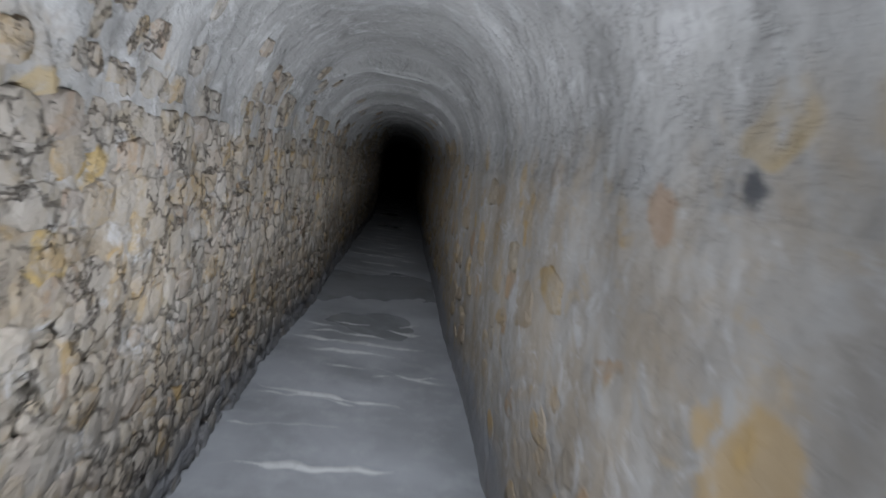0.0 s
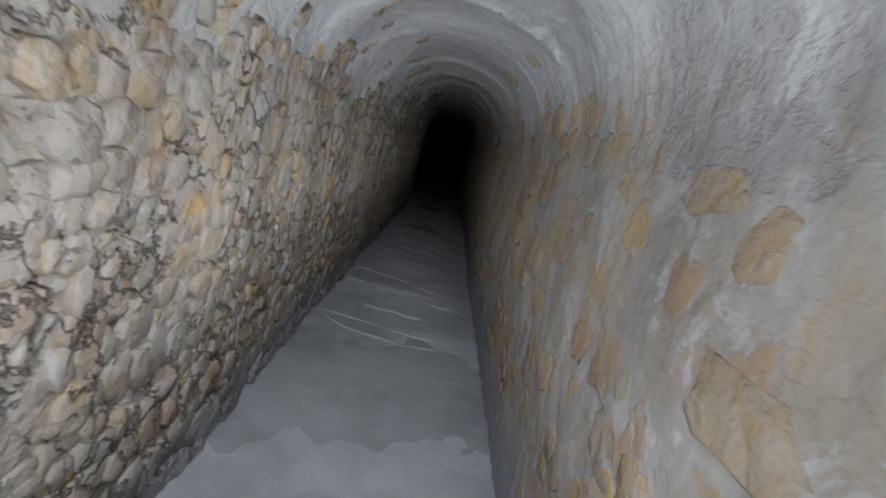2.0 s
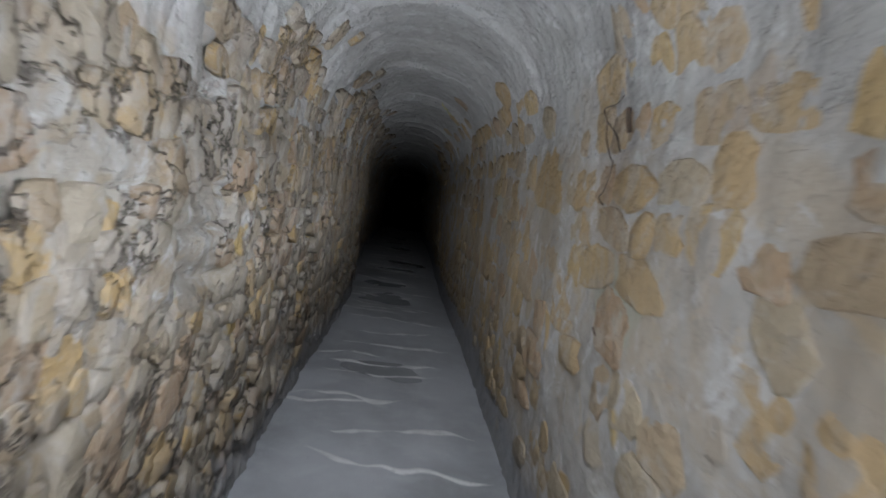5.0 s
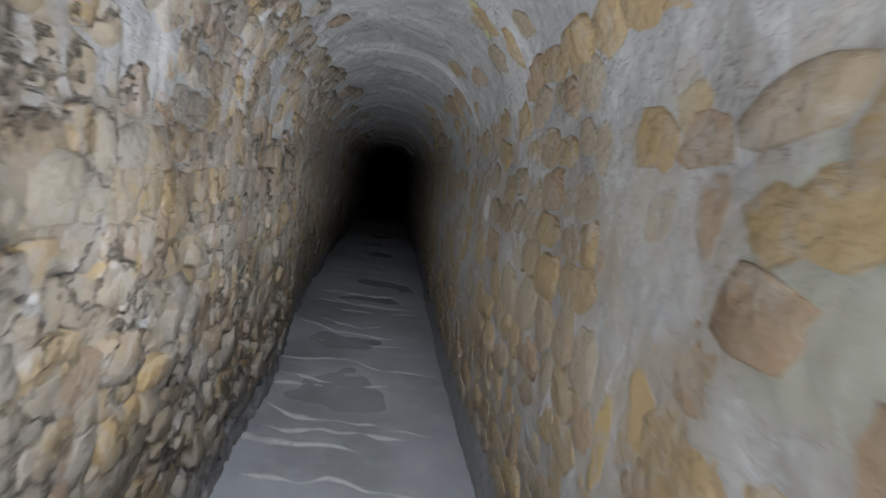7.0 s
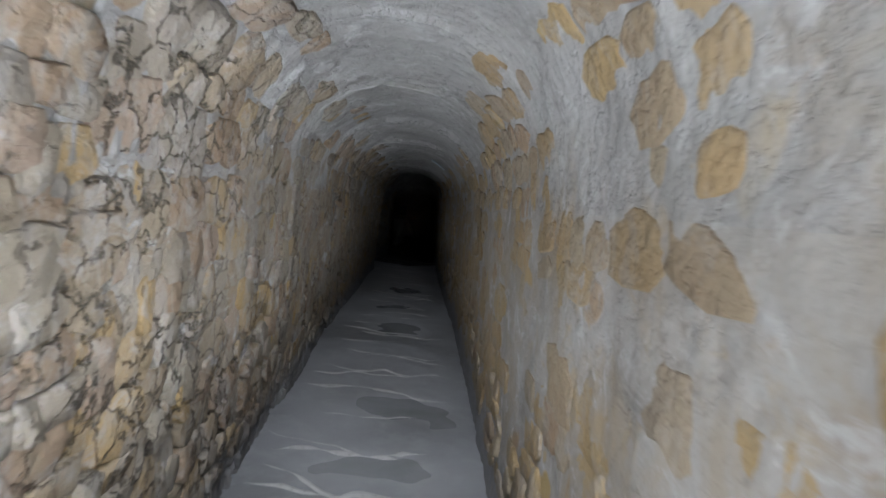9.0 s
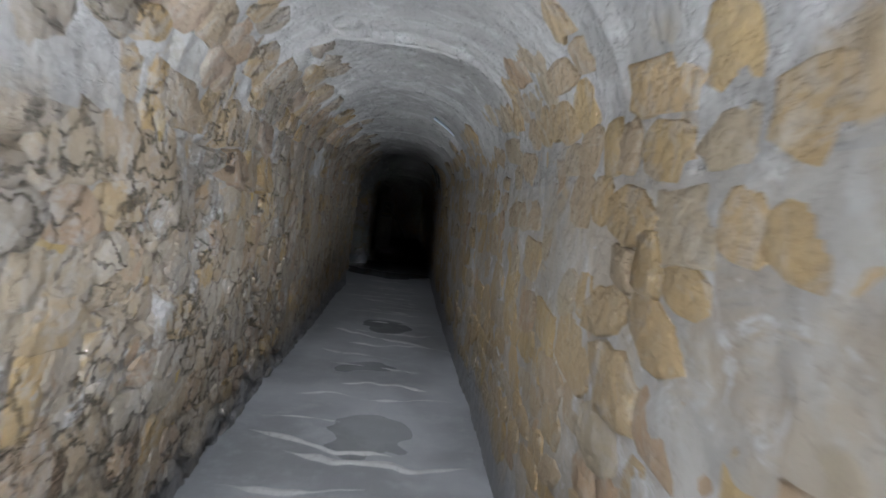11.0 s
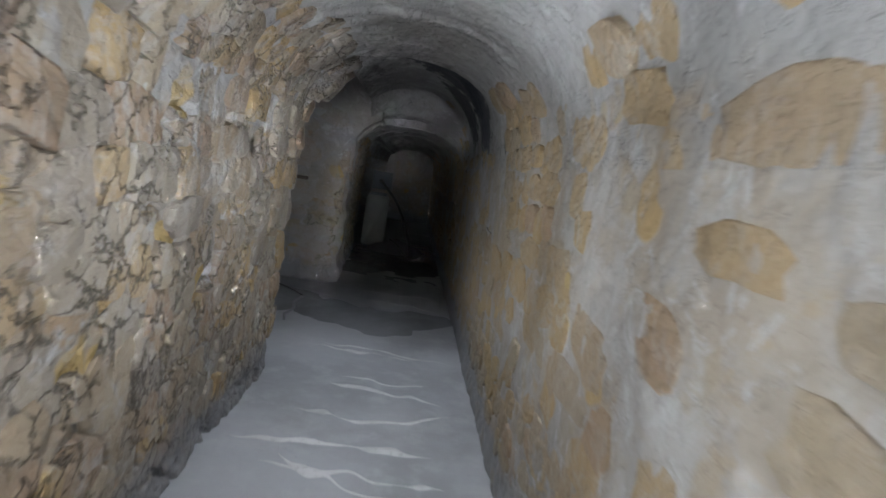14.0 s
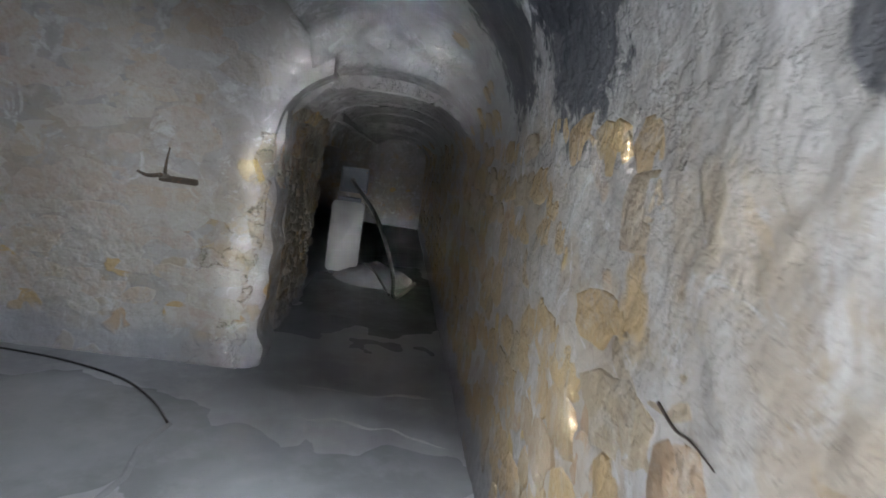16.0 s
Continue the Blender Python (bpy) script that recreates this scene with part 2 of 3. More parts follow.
def floor_material(name, wet):
    m, t, b = material(name)
    big, mid, fine = noise_of(t, 1.3, 4, 0.6, 0.3), noise_of(t, 6, 6, 0.65), noise_of(t, 70, 6, 0.7)
    colour = mix(t, band(t, big, 0.38, 0.62), (0.30, 0.305, 0.31), (0.42, 0.425, 0.435))
    colour = mix(t, maths(t, "MULTIPLY", band(t, mid, 0.45, 0.7), 0.5), colour, (0.50, 0.505, 0.51))
    colour = mix(t, maths(t, "MULTIPLY", band(t, fine, 0.6, 0.75), 0.4), colour, (0.12, 0.12, 0.12))
    t.links.new(mix(t, 1.0, colour, (0.735, 0.75, 0.79), "MULTIPLY"), b.inputs["Base Color"])
    if wet:
        colour = mix(t, 0.25, colour, (0.16, 0.165, 0.155))
        t.links.new(mix(t, 1.0, colour, (0.735, 0.75, 0.79), "MULTIPLY"), b.inputs["Base Color"])
        b.inputs["Roughness"].default_value = 0.14
        bump(t, b, big, 0.03, 0.02)
        return m
    t.links.new(ramp(t, big, [(0.35, (0.30,) * 3), (0.6, (0.62,) * 3)]), b.inputs["Roughness"])
    n1 = bump(t, b, mid, 0.25, 0.02)
    bump(t, b, fine, 0.25, 0.003, n1)
    return m


def plain(name, colour, rough, metal=0.0, grain=40, worn=(0.1, 0.1, 0.1), amount=0.3):
    m, t, b = material(name)
    n = noise_of(t, grain, 5, 0.65)
    big = noise_of(t, grain * 0.15, 4, 0.6)
    c = mix(t, maths(t, "MULTIPLY", band(t, n, 0.5, 0.75), amount), colour, worn)
    c = mix(t, maths(t, "MULTIPLY", band(t, big, 0.45, 0.7), amount), c, tuple(v * 0.7 for v in colour))
    t.links.new(c, b.inputs["Base Color"])
    b.inputs["Roughness"].default_value, b.inputs["Metallic"].default_value = rough, metal
    bump(t, b, n, 0.3, 0.003)
    return m


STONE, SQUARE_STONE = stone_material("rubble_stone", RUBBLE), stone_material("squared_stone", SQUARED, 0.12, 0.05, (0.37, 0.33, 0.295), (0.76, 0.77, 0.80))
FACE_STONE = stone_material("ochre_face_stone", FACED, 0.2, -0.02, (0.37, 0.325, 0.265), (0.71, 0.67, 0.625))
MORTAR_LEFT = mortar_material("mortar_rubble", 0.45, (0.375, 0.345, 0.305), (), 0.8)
SOOTED = [((0.5, 24.2, 1.66), 0.36, "D"), ((0.3, 24.3, 1.9), 0.42, "D"), ((0.45, 24.9, 1.75), 0.36, "D"), ((0.55, 23.3, 1.44), 0.08, "D")]
# stains, a small hole's painted shade, lime splashes and bare stone faces showing through the render of the one wall
BARE = [
    ((0.56, 12.8, 1.13), 0.08, "W"),
    ((0.56, 20.34, 1.15), 0.07, "P"),
    ((0.56, 21.12, 0.39), 0.06, "W"),
    ((0.56, 0.76, 1.12), 0.06, "W"),
    # a hole in the wall, its shade painted as a dark spot
    ((0.56, 0.66, 1.34), 0.06, "D"),
    ((0.56, 0.57, 0.95), 0.16, "O"),
    ((0.56, 0.93, 1.27), 0.1, "B"),
    ((0.56, 3.12, 0.93), 0.14, "O"),
    ((0.56, 8.62, 0.92), 0.16, "G"),
    ((0.56, 10.7, 1.16), 0.2, "G"),
    ((0.56, 23.06, 1.41), 0.1, "O"),
]
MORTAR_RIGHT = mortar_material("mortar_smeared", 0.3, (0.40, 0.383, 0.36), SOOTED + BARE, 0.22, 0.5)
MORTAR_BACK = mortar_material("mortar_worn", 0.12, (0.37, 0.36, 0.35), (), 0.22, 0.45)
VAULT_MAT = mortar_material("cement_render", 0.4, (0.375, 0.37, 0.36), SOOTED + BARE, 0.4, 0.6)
FLOOR_MAT = floor_material("concrete", False)
CALCITE = plain("calcite_crust", (0.50, 0.505, 0.515), 0.5, grain=28, worn=(0.24, 0.245, 0.25), amount=0.85)
SEAM_LIME = plain("seam_lime", (0.30, 0.30, 0.30), 0.7, grain=24, worn=(0.22, 0.22, 0.22), amount=0.9)
WET = floor_material("standing_water_over_concrete", True)
IRON = plain("rusty_iron", (0.06, 0.045, 0.035), 0.75, 0.3, 80, (0.20, 0.09, 0.04), 0.6)
PAINT = plain("pale_grey_enamel", (0.34, 0.35, 0.36), 0.6, grain=25, worn=(0.4, 0.4, 0.38), amount=0.3)
STEEL = plain("dull_grey_steel", (0.08, 0.095, 0.12), 0.6, 0.0, 30, (0.12, 0.12, 0.12), 0.4)
RUBBER = plain("black_rubber", (0.018, 0.018, 0.02), 0.45, grain=50, worn=(0.05, 0.05, 0.05), amount=0.3)
WIRE = plain("dark_wire", (0.05, 0.035, 0.03), 0.6, 0.2, 60, (0.1, 0.05, 0.03), 0.4)

# ---- gallery form ----
SPRING = 1.30
WALL_END, BACK_Y, END_Y, START_Y = 23.5, 25.9, 34.0, -4.0
SIDE_X = -3.4


def lattice(ix, iy, seed):
    h = (ix * 374761393 + iy * 668265263 + seed * 974711) & 0xFFFFFFFF
    h = ((h ^ (h >> 13)) * 1274126177) & 0xFFFFFFFF
    return ((h ^ (h >> 16)) & 0xFFFF) / 65535.0


def vnoise(u, v, seed):
    u, v = np.asarray(u, float), np.asarray(v, float)
    iu, iv = np.floor(u).astype(np.int64), np.floor(v).astype(np.int64)
    fu, fv = u - iu, v - iv
    fu, fv = fu * fu * (3 - 2 * fu), fv * fv * (3 - 2 * fv)
    a, b = lattice(iu, iv, seed), lattice(iu + 1, iv, seed)
    c, d = lattice(iu, iv + 1, seed), lattice(iu + 1, iv + 1, seed)
    return (a * (1 - fu) + b * fu) * (1 - fv) + (c * (1 - fu) + d * fu) * fv


def fbm(u, v, seed, octaves=4):
    total, amp, norm = 0.0, 1.0, 0.0
    for k in range(octaves):
        total, norm = total + amp * vnoise(u * 2**k, v * 2**k, seed + 31 * k), norm + amp
        amp *= 0.55
    return total / norm - 0.5


random.seed(5)
RINGS = np.array([-4.0, -2.5, -1.0, 0.6, 2.1, 3.66, 4.45, 5.3, 6.2, 7.4, 8.3, 9.6, 10.9, 12.05, 13.2, 13.75, 14.8, 15.9, 17.0, 18.1, 19.2, 20.2, 20.85, 21.6, 22.5, 24.6, 26.3, 27.2, 28.3, 29.5, 31.0, 32.5, 34.0, 35.5])
RING_LIFT = np.array([random.uniform(-0.026, 0.03) for _ in RINGS])


def crown(y):
    """Height of the vault's crown along the gallery."""
    return np.interp(y, [-4, 3.62, 3.68, 4.44, 4.47, 7, 12.05, 12.12, 20, 23.42, 23.6, 25.7, 25.95, 29.5], [2.0, 1.97, 1.85, 1.85, 1.81, 1.84, 1.93, 1.88, 1.85, 1.77, 1.95, 1.93, 1.70, 1.66])


def half_left(y):
    return np.interp(y, [2, 3.6, 4.7, 6, 9, 10.8, 13.3, 14.6, 17, 19.8, 22.5, 23.45, 23.7, 25.5], [0.61, 0.60, 0.56, 0.55, 0.50, 0.45, 0.45, 0.53, 0.56, 0.60, 0.60, 0.56, 0.55, 0.55]) + 0.03 * fbm(y * 0.5, 0 * y + 3.3, 11, 2)


def half_right(y):
    return np.interp(y, [1, 3, 4, 9, 11.7, 12.9, 16, 19, 20.5, 23], [0.62, 0.62, 0.58, 0.57, 0.58, 0.55, 0.57, 0.60, 0.57, 0.56]) + 0.03 * fbm(y * 0.5, 0 * y + 9.3, 12, 2)


def section(s, y):
    """Point and inward normal of the gallery's skin. s: 0 to 1 left wall, 1 to 2 vault, 2 to 3 right wall."""
    s, y = np.broadcast_arrays(np.asarray(s, float), np.asarray(y, float))
    hl, hr = half_left(y), half_right(y)
    left, right = s <= 1, s >= 2
    a = np.pi * (1 - np.clip(s - 1, 0, 1))
    rise = crown(y) - SPRING
    lean = 0.03 * np.clip(s, 0, 1) ** 2
    lean_r = 0.03 * np.clip(3 - s, 0, 1) ** 2
    foot = np.interp(y, [0, 3, 9, 13, 14.5], [0.07, 0.08, 0.06, 0.05, 0.0]) * (1 - np.clip(s, 0, 1)) ** 0.7
    wide = np.where(np.cos(a) < 0, hl, hr) - 0.01
    x = np.where(left, -hl - 0.02 + lean + foot, np.where(right, hr + 0.02 - lean_r, np.sign(np.cos(a)) * np.abs(np.cos(a)) ** 0.9 * wide))
    z = np.where(left, s * SPRING, np.where(right, (3 - s) * SPRING, SPRING + np.abs(np.sin(a)) ** 0.9 * rise))
    nx = np.where(left, 1.0, np.where(right, -1.0, -np.cos(a)))
    nz = np.where(left | right, 0.0, -np.sin(a))
    return x, z, nx, nz


def roughness_of(s, y, fine=True):
    """How far the skin stands proud of its section."""
    s, y = np.broadcast_arrays(np.asarray(s, float), np.asarray(y, float))
    v = s * 1.35
    d = 0.06 * fbm(y * 1.3, v * 1.3, 3, 3)
    if fine:
        crag = np.abs(fbm(y * 5 + 2 * fbm(y * 3, v * 3, 13, 2), v * 4.2, 15, 3))
        d = d + 0.030 * fbm(y * 8, v * 6.0, 7, 3) + 0.022 * fbm(y * 21, v * 17, 9, 3) - 0.045 * np.exp(-((crag / 0.03) ** 2)) * np.where(s < 1.45, 1.0, 0.25) * np.clip(1 - (s - 1) / 0.45 * (y < 9), 0.15, 1)
    arch = np.clip(1 - np.abs(s - 1.5) / 0.42, 0, 1) ** 0.6
    k = np.clip(np.searchsorted(RINGS, y + 0.05 * fbm(y * 0 + v * 2, y, 23, 2)), 0, len(RINGS) - 1)
    edge = np.exp(-(((RINGS[k] - y) / 0.022) ** 2)) + np.exp(-(((y - RINGS[k - 1]) / 0.022) ** 2))
    ring = RING_LIFT[k] + 0.03 * edge * np.where(RING_LIFT[k] > 0, 1, 0.3)
    smooth = 1 - 0.5 * np.clip((s - 1.4) / 0.3, 0, 1)
    return d * (1 - 0.6 * arch) * smooth + ring * arch


def skin(s, y, proud=0.0, fine=True):
    x, z, nx, nz = section(s, y)
    d = roughness_of(s, y, fine) + proud
    return np.stack([x + nx * d, np.broadcast_to(y, x.shape), z + nz * d], -1)


def mesh_of(name, verts, faces, mat, smooth=True):
    me = bpy.data.meshes.new(name)
    me.from_pydata([tuple(map(float, v)) for v in verts], [], faces)
    me.materials.append(mat)
    if smooth:
        me.shade_smooth()
    me.update()
    return me


def sheet(points, back=None):
    """Vertices and faces of a grid of points; back: a vector by which the rim is drawn out to give the sheet its thickness."""
    n, m = points.shape[:2]
    verts = points.reshape(-1, 3)
    idx = np.arange(n * m).reshape(n, m)
    faces = np.stack([idx[:-1, :-1], idx[1:, :-1], idx[1:, 1:], idx[:-1, 1:]], -1).reshape(-1, 4).tolist()
    if back is not None:
        rim = np.concatenate([idx[0, :-1], idx[:-1, -1], idx[-1, :0:-1], idx[:0:-1, 0]])
        k, first = len(rim), len(verts)
        base = first + k
        verts = np.concatenate([verts, verts[rim], verts[rim] + np.asarray(back)])
        for i in range(k):
            j = (i + 1) % k
            faces.append([first + j, first + i, base + i, base + j])
        faces.append([base, base + m - 1, base + m - 1 + n - 1, base + 2 * (m - 1) + n - 1])
    return verts, faces


def structure(name, verts, faces, mat, label, category, smooth=True):
    return tagged(new(name, mesh_of(name, verts, faces, mat, smooth)), label, category, kind="structure")


def span(a, b, step):
    return np.linspace(a, b, max(2, int(round((b - a) / step)) + 1))


def part(name, verts, faces, mat, parent, label="", smooth=True):
    ob = new(name, mesh_of(name, verts, faces, mat, smooth))
    ob.parent = parent
    return tagged(ob, label)


GRID = 0.015


def grid(y0, y1, s0, s1, step=GRID):
    ys = span(y0, y1, step)
    ss = span(s0, s1, step / SPRING)
    return skin(ss[None, :] + 0 * ys[:, None], ys[:, None] + 0 * ss[None, :])


left_skin = grid(START_Y, WALL_END, 0, 1)
end_part = np.clip((left_skin[..., 1] - WALL_END + 0.35) / 0.35, 0, 1) ** 2
left_skin[..., 1] += end_part * (0.05 + 0.16 * fbm(left_skin[..., 2] * 4.5, 0 * end_part + 2.5, 77, 3))
left_skin[..., 0] -= 0.05 * end_part**3
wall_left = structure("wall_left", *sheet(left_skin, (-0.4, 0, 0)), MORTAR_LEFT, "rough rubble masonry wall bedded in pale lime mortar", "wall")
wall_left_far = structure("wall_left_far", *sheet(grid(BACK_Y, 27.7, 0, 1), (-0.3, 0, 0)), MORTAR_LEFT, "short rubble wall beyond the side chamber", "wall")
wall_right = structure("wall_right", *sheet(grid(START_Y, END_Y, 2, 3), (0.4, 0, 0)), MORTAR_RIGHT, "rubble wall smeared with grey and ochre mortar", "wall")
VAULT_LABEL = "grey rendered barrel vault with formwork rings"
structure("ceiling", *sheet(grid(START_Y, WALL_END, 1, 2), (0, 0, 0.7)), VAULT_MAT, VAULT_LABEL, "ceiling")
structure("ceiling_crossing", *sheet(grid(WALL_END, BACK_Y, 1.26, 2), (0, 0, 0.7)), VAULT_MAT, "soot-stained half vault beside the chamber", "ceiling")
structure("ceiling_far", *sheet(grid(BACK_Y, END_Y, 1, 2), (0, 0, 0.7)), VAULT_MAT, "low grey vault beyond the side chamber", "ceiling")


def flat_wall(name, origin, along, up, size, back, mat, label, seed, step=0.03, depth=1.0, ragged=0.0):
    """A rough plane wall from a corner, with its two directions and its size."""
    origin, along, up = (np.asarray(v, float) for v in (origin, along, up))
    out = np.cross(along, up)
    us, vs = span(0, size[0], step), span(0, size[1], step)
    u, v = np.meshgrid(us, vs, indexing="ij")
    d = depth * (0.05 * fbm(u * 1.5, v * 1.5, seed, 3) + 0.02 * fbm(u * 8, v * 8, seed + 1, 3))
    p = origin + u[..., None] * along + v[..., None] * up + d[..., None] * out
    near_end = np.clip((u - size[0] + 0.25) / 0.25, 0, 1) ** 2
    p = p + (ragged * near_end * (fbm(v * 4.5, 0 * v + 1.5, seed + 5, 3) + 0.1))[..., None] * along - (0.5 * ragged * near_end**3)[..., None] * out
    return structure(name, *sheet(p, back), mat, label, "wall")


wall_back = flat_wall("wall_back", (SIDE_X, BACK_Y, 0), (1, 0, 0), (0, 0, 1), (-0.52 - SIDE_X, 2.5), (0, 0.3, 0), MORTAR_BACK, "squared stone wall of the side chamber under worn mortar", 51, 0.03, 1.0, 0.13)
wall_near = flat_wall("wall_near", (-0.62, WALL_END - 0.04, 0), (-1, 0, 0), (0, 0, 1), (-0.62 - SIDE_X, 2.5), (0, -0.3, 0), MORTAR_LEFT, "side chamber wall behind the gallery's end", 61, 0.06)
wall_side = flat_wall("wall_side", (SIDE_X, WALL_END, 0), (0, 1, 0), (0, 0, 1), (BACK_Y - WALL_END, 2.5), (-0.3, 0, 0), MORTAR_LEFT, "far wall of the side chamber", 71, 0.06)
wall_end = flat_wall("wall_end", (-1.6, END_Y, 0), (1, 0, 0), (0, 0, 1), (2.4, 2.0), (0, 0.3, 0), MORTAR_BACK, "dark rough wall that closes the gallery", 81, 0.04)
wall_start = flat_wall("wall_start", (0.8, START_Y, 0), (-1, 0, 0), (0, 0, 1), (1.6, 2.0), (0, -0.3, 0), MORTAR_LEFT, "rough wall that closes the gallery's start", 91, 0.06)
wall_niche = flat_wall("wall_niche", (-1.5, 27.6, 0), (0, 1, 0), (0, 0, 1), (END_Y - 27.6, 2.0), (-0.3, 0, 0), MORTAR_LEFT, "back of the niche with the electrical box", 95, 0.06)
wall_niche_side = flat_wall("wall_niche_side", (-0.6, 27.7, 0), (-1, 0, 0), (0, 0, 1), (0.9, 2.0), (0, -0.3, 0), MORTAR_LEFT, "side of the niche with the electrical box", 97, 0.06)


def over_arch(name, y, x0, x1, top, turn, mat, label):
    """Wall above the haunch of the vault beside the chamber."""
    us, vs = span(x0, x1, 0.02), span(0, 1, 0.04)
    u, v = np.meshgrid(us, vs, indexing="ij")
    foot = SPRING + np.sqrt(np.clip(1 - (u / (half_left(y) - 0.01)) ** 2, 0, 1)) * (crown(y + turn * 0.08) - SPRING)
    z = foot + v * (top - foot)
    p = np.stack([u, y + 0.03 * fbm(u * 6, z * 6, 131, 3), z], -1)
    structure(name, *sheet(p[::turn], (0, 0.2 * turn, 0)), mat, label, "wall")


over_arch("wall_over_far_arch", BACK_Y - 0.012, -0.62, -0.28, 2.5, 1, MORTAR_BACK, "rough wall over the lower arch")
over_arch("wall_over_near_arch", WALL_END + 0.02, -0.64, -0.28, 2.5, -1, MORTAR_LEFT, "rough wall over the gallery's arch end")


def slab(name, x0, x1, y0, y1, z, mat, label, seed, thick=0.3, step=0.06):
    xs, ys = span(x0, x1, step), span(y0, y1, step)
    x, y = np.meshgrid(xs, ys, indexing="ij")
    zz = z + 0.05 * fbm(x * 2, y * 2, seed, 3)
    return structure(name, *sheet(np.stack([x, y, zz], -1)[:, ::-1], (0, 0, thick)), mat, label, "ceiling")


slab("ceiling_chamber", SIDE_X, -0.28, WALL_END, BACK_Y, 2.4, VAULT_MAT, "rough grey ceiling of the side chamber", 101)
slab("ceiling_niche", -1.6, -0.4, 27.6, END_Y, 1.5, VAULT_MAT, "low rough ceiling of the niche", 103)


# ---- floor ----
BASINS = [
    (0.1, 4.3, 0.5, 0.5), (0.0, 5.65, 1.5, 0.95), (0.1, 10.75, 0.4, 0.32), (-0.05, 14.1, 0.36, 0.24), (0.0, 13.2, 0.4, 0.3), (0.05, 15.5, 0.3, 0.2),
    (0.2, 16.4, 0.4, 0.3), (0.0, 18.6, 0.4, 0.35), (0.1, 21.15, 0.4, 0.42), (-0.05, 19.8, 0.3, 0.25), (0.05, 24.85, 0.7, 0.55), (-1.5, 25.0, 1.3, 0.8), (0.0, 28.0, 1.1, 2.3),
]


def floor_height(x, y):
    z = 0.010 * fbm(x * 2.2, y * 1.6, 41, 3) + 0.004 * fbm(x * 9, y * 9, 43, 2)
    for cx, cy, rx, ry in BASINS:
        u, v = x + 0.45 * fbm(x * 2.3, y * 2.3, 45, 3), y + 0.5 * fbm(x * 2.1, y * 2.1, 47, 3)
        z = z - 0.012 * np.clip(1 - ((u - cx) / rx) ** 2 - ((v - cy) / ry) ** 2, 0, 1)
    return z


def floor_piece(name, x0, x1, y0, y1, label, step=0.03):
    xs, ys = span(x0, x1, step), span(y0, y1, step)
    x, y = np.meshgrid(xs, ys, indexing="ij")
    return structure(name, *sheet(np.stack([x, y, floor_height(x, y)], -1), (0, 0, -0.2)), FLOOR_MAT, label, "floor")


floor = floor_piece("floor", -0.66, 0.66, START_Y, END_Y, "wet grey concrete floor crossed by pale lime ridges")
floor_piece("floor_chamber", SIDE_X, -0.655, WALL_END - 0.1, BACK_Y + 0.1, "wet cracked concrete floor of the side chamber", 0.06)
floor_piece("floor_niche", -1.6, -0.655, 27.5, END_Y, "wet floor of the niche", 0.06)

# ---- masonry ----
SIDES = 12


def stone_shapes(count, seed):
    """Irregular broken stones, one unit wide and high: rings from the buried rim to the worn face."""
    rng = np.random.default_rng(seed)
    shapes = []
    for _ in range(count):
        a = np.linspace(0, 2 * np.pi, SIDES, endpoint=False) + rng.uniform(-0.2, 0.2, SIDES)
        c, q = np.cos(a), np.sin(a)
        p = rng.uniform(3.2, 9.0)
        r = 0.52 / (np.abs(c) ** p + np.abs(q) ** p) ** (1 / p) * rng.uniform(0.80, 1.1, SIDES)
        r *= 1 - 0.3 * np.exp(-(((a - rng.uniform(0, 6.28)) / 0.5) ** 2))
        tip = rng.uniform(-0.8, 0.8, 2)
        rings = []
        for scale, w in ((1.05, -2.4), (1.0, 0.72), (0.93, 0.98)):
            x, z = c * r * scale, q * r * scale
            tilt = tip[0] * x + tip[1] * z if w > 0 else 0 * x
            rings.append(np.stack([x, z, w + tilt + (rng.uniform(-0.22, 0.22, SIDES) if w > 0 else 0)], -1))
        shapes.append(np.concatenate(rings + [[[*rng.uniform(-0.15, 0.15, 2), rng.uniform(0.75, 1.2)]]]))
    return np.array(shapes)


def stone_faces():
    f, n = [], SIDES
    for k in range(2):
        for i in range(n):
            j = (i + 1) % n
            f.append((k * n + i, k * n + j, (k + 1) * n + j, (k + 1) * n + i))
    return f + [(2 * n + i, 2 * n + (i + 1) % n, 3 * n) for i in range(n)]


SHAPES, STONE_FACES = stone_shapes(40, 3), stone_faces()
STONE_MESHES = {mat: [mesh_of("stone", shape, STONE_FACES, mat) for shape in SHAPES] for mat in (STONE, SQUARE_STONE, FACE_STONE)}


def courses(u0, u1, v0, v1, size, seed, keep, proud, aspect=1.45, tallness=lambda v: 1.0, fill=1.1):
    """Stones of rough courses on a strip: along, up, width, height, depth, turn, shape."""
    rng = np.random.default_rng(seed)
    out, v = [], v0
    while v < v1:
        h = rng.uniform(0.06, 0.112) * tallness(v)
        u = u0 + rng.uniform(0, 0.1)
        while u < u1:
            k = size(u)
            w = h * k * aspect * rng.uniform(0.6, 1.5)
            du = v + 0.5 * h + 0.05 * fbm(np.array(u * 0.8), np.array(v), seed, 2) + rng.uniform(-0.014, 0.014)
            show = keep(u, float(du))
            if rng.random() < show:
                tall = h * rng.uniform(0.85, 1.25) * (0.75 + 0.25 * k)
                out.append((u + w / 2, float(du), w * fill, tall * fill, proud(u, float(du)) * rng.uniform(0.35, 1.5), rng.uniform(-0.2, 0.2), int(rng.integers(len(SHAPES)))))
            u += w
        v += h
    return out


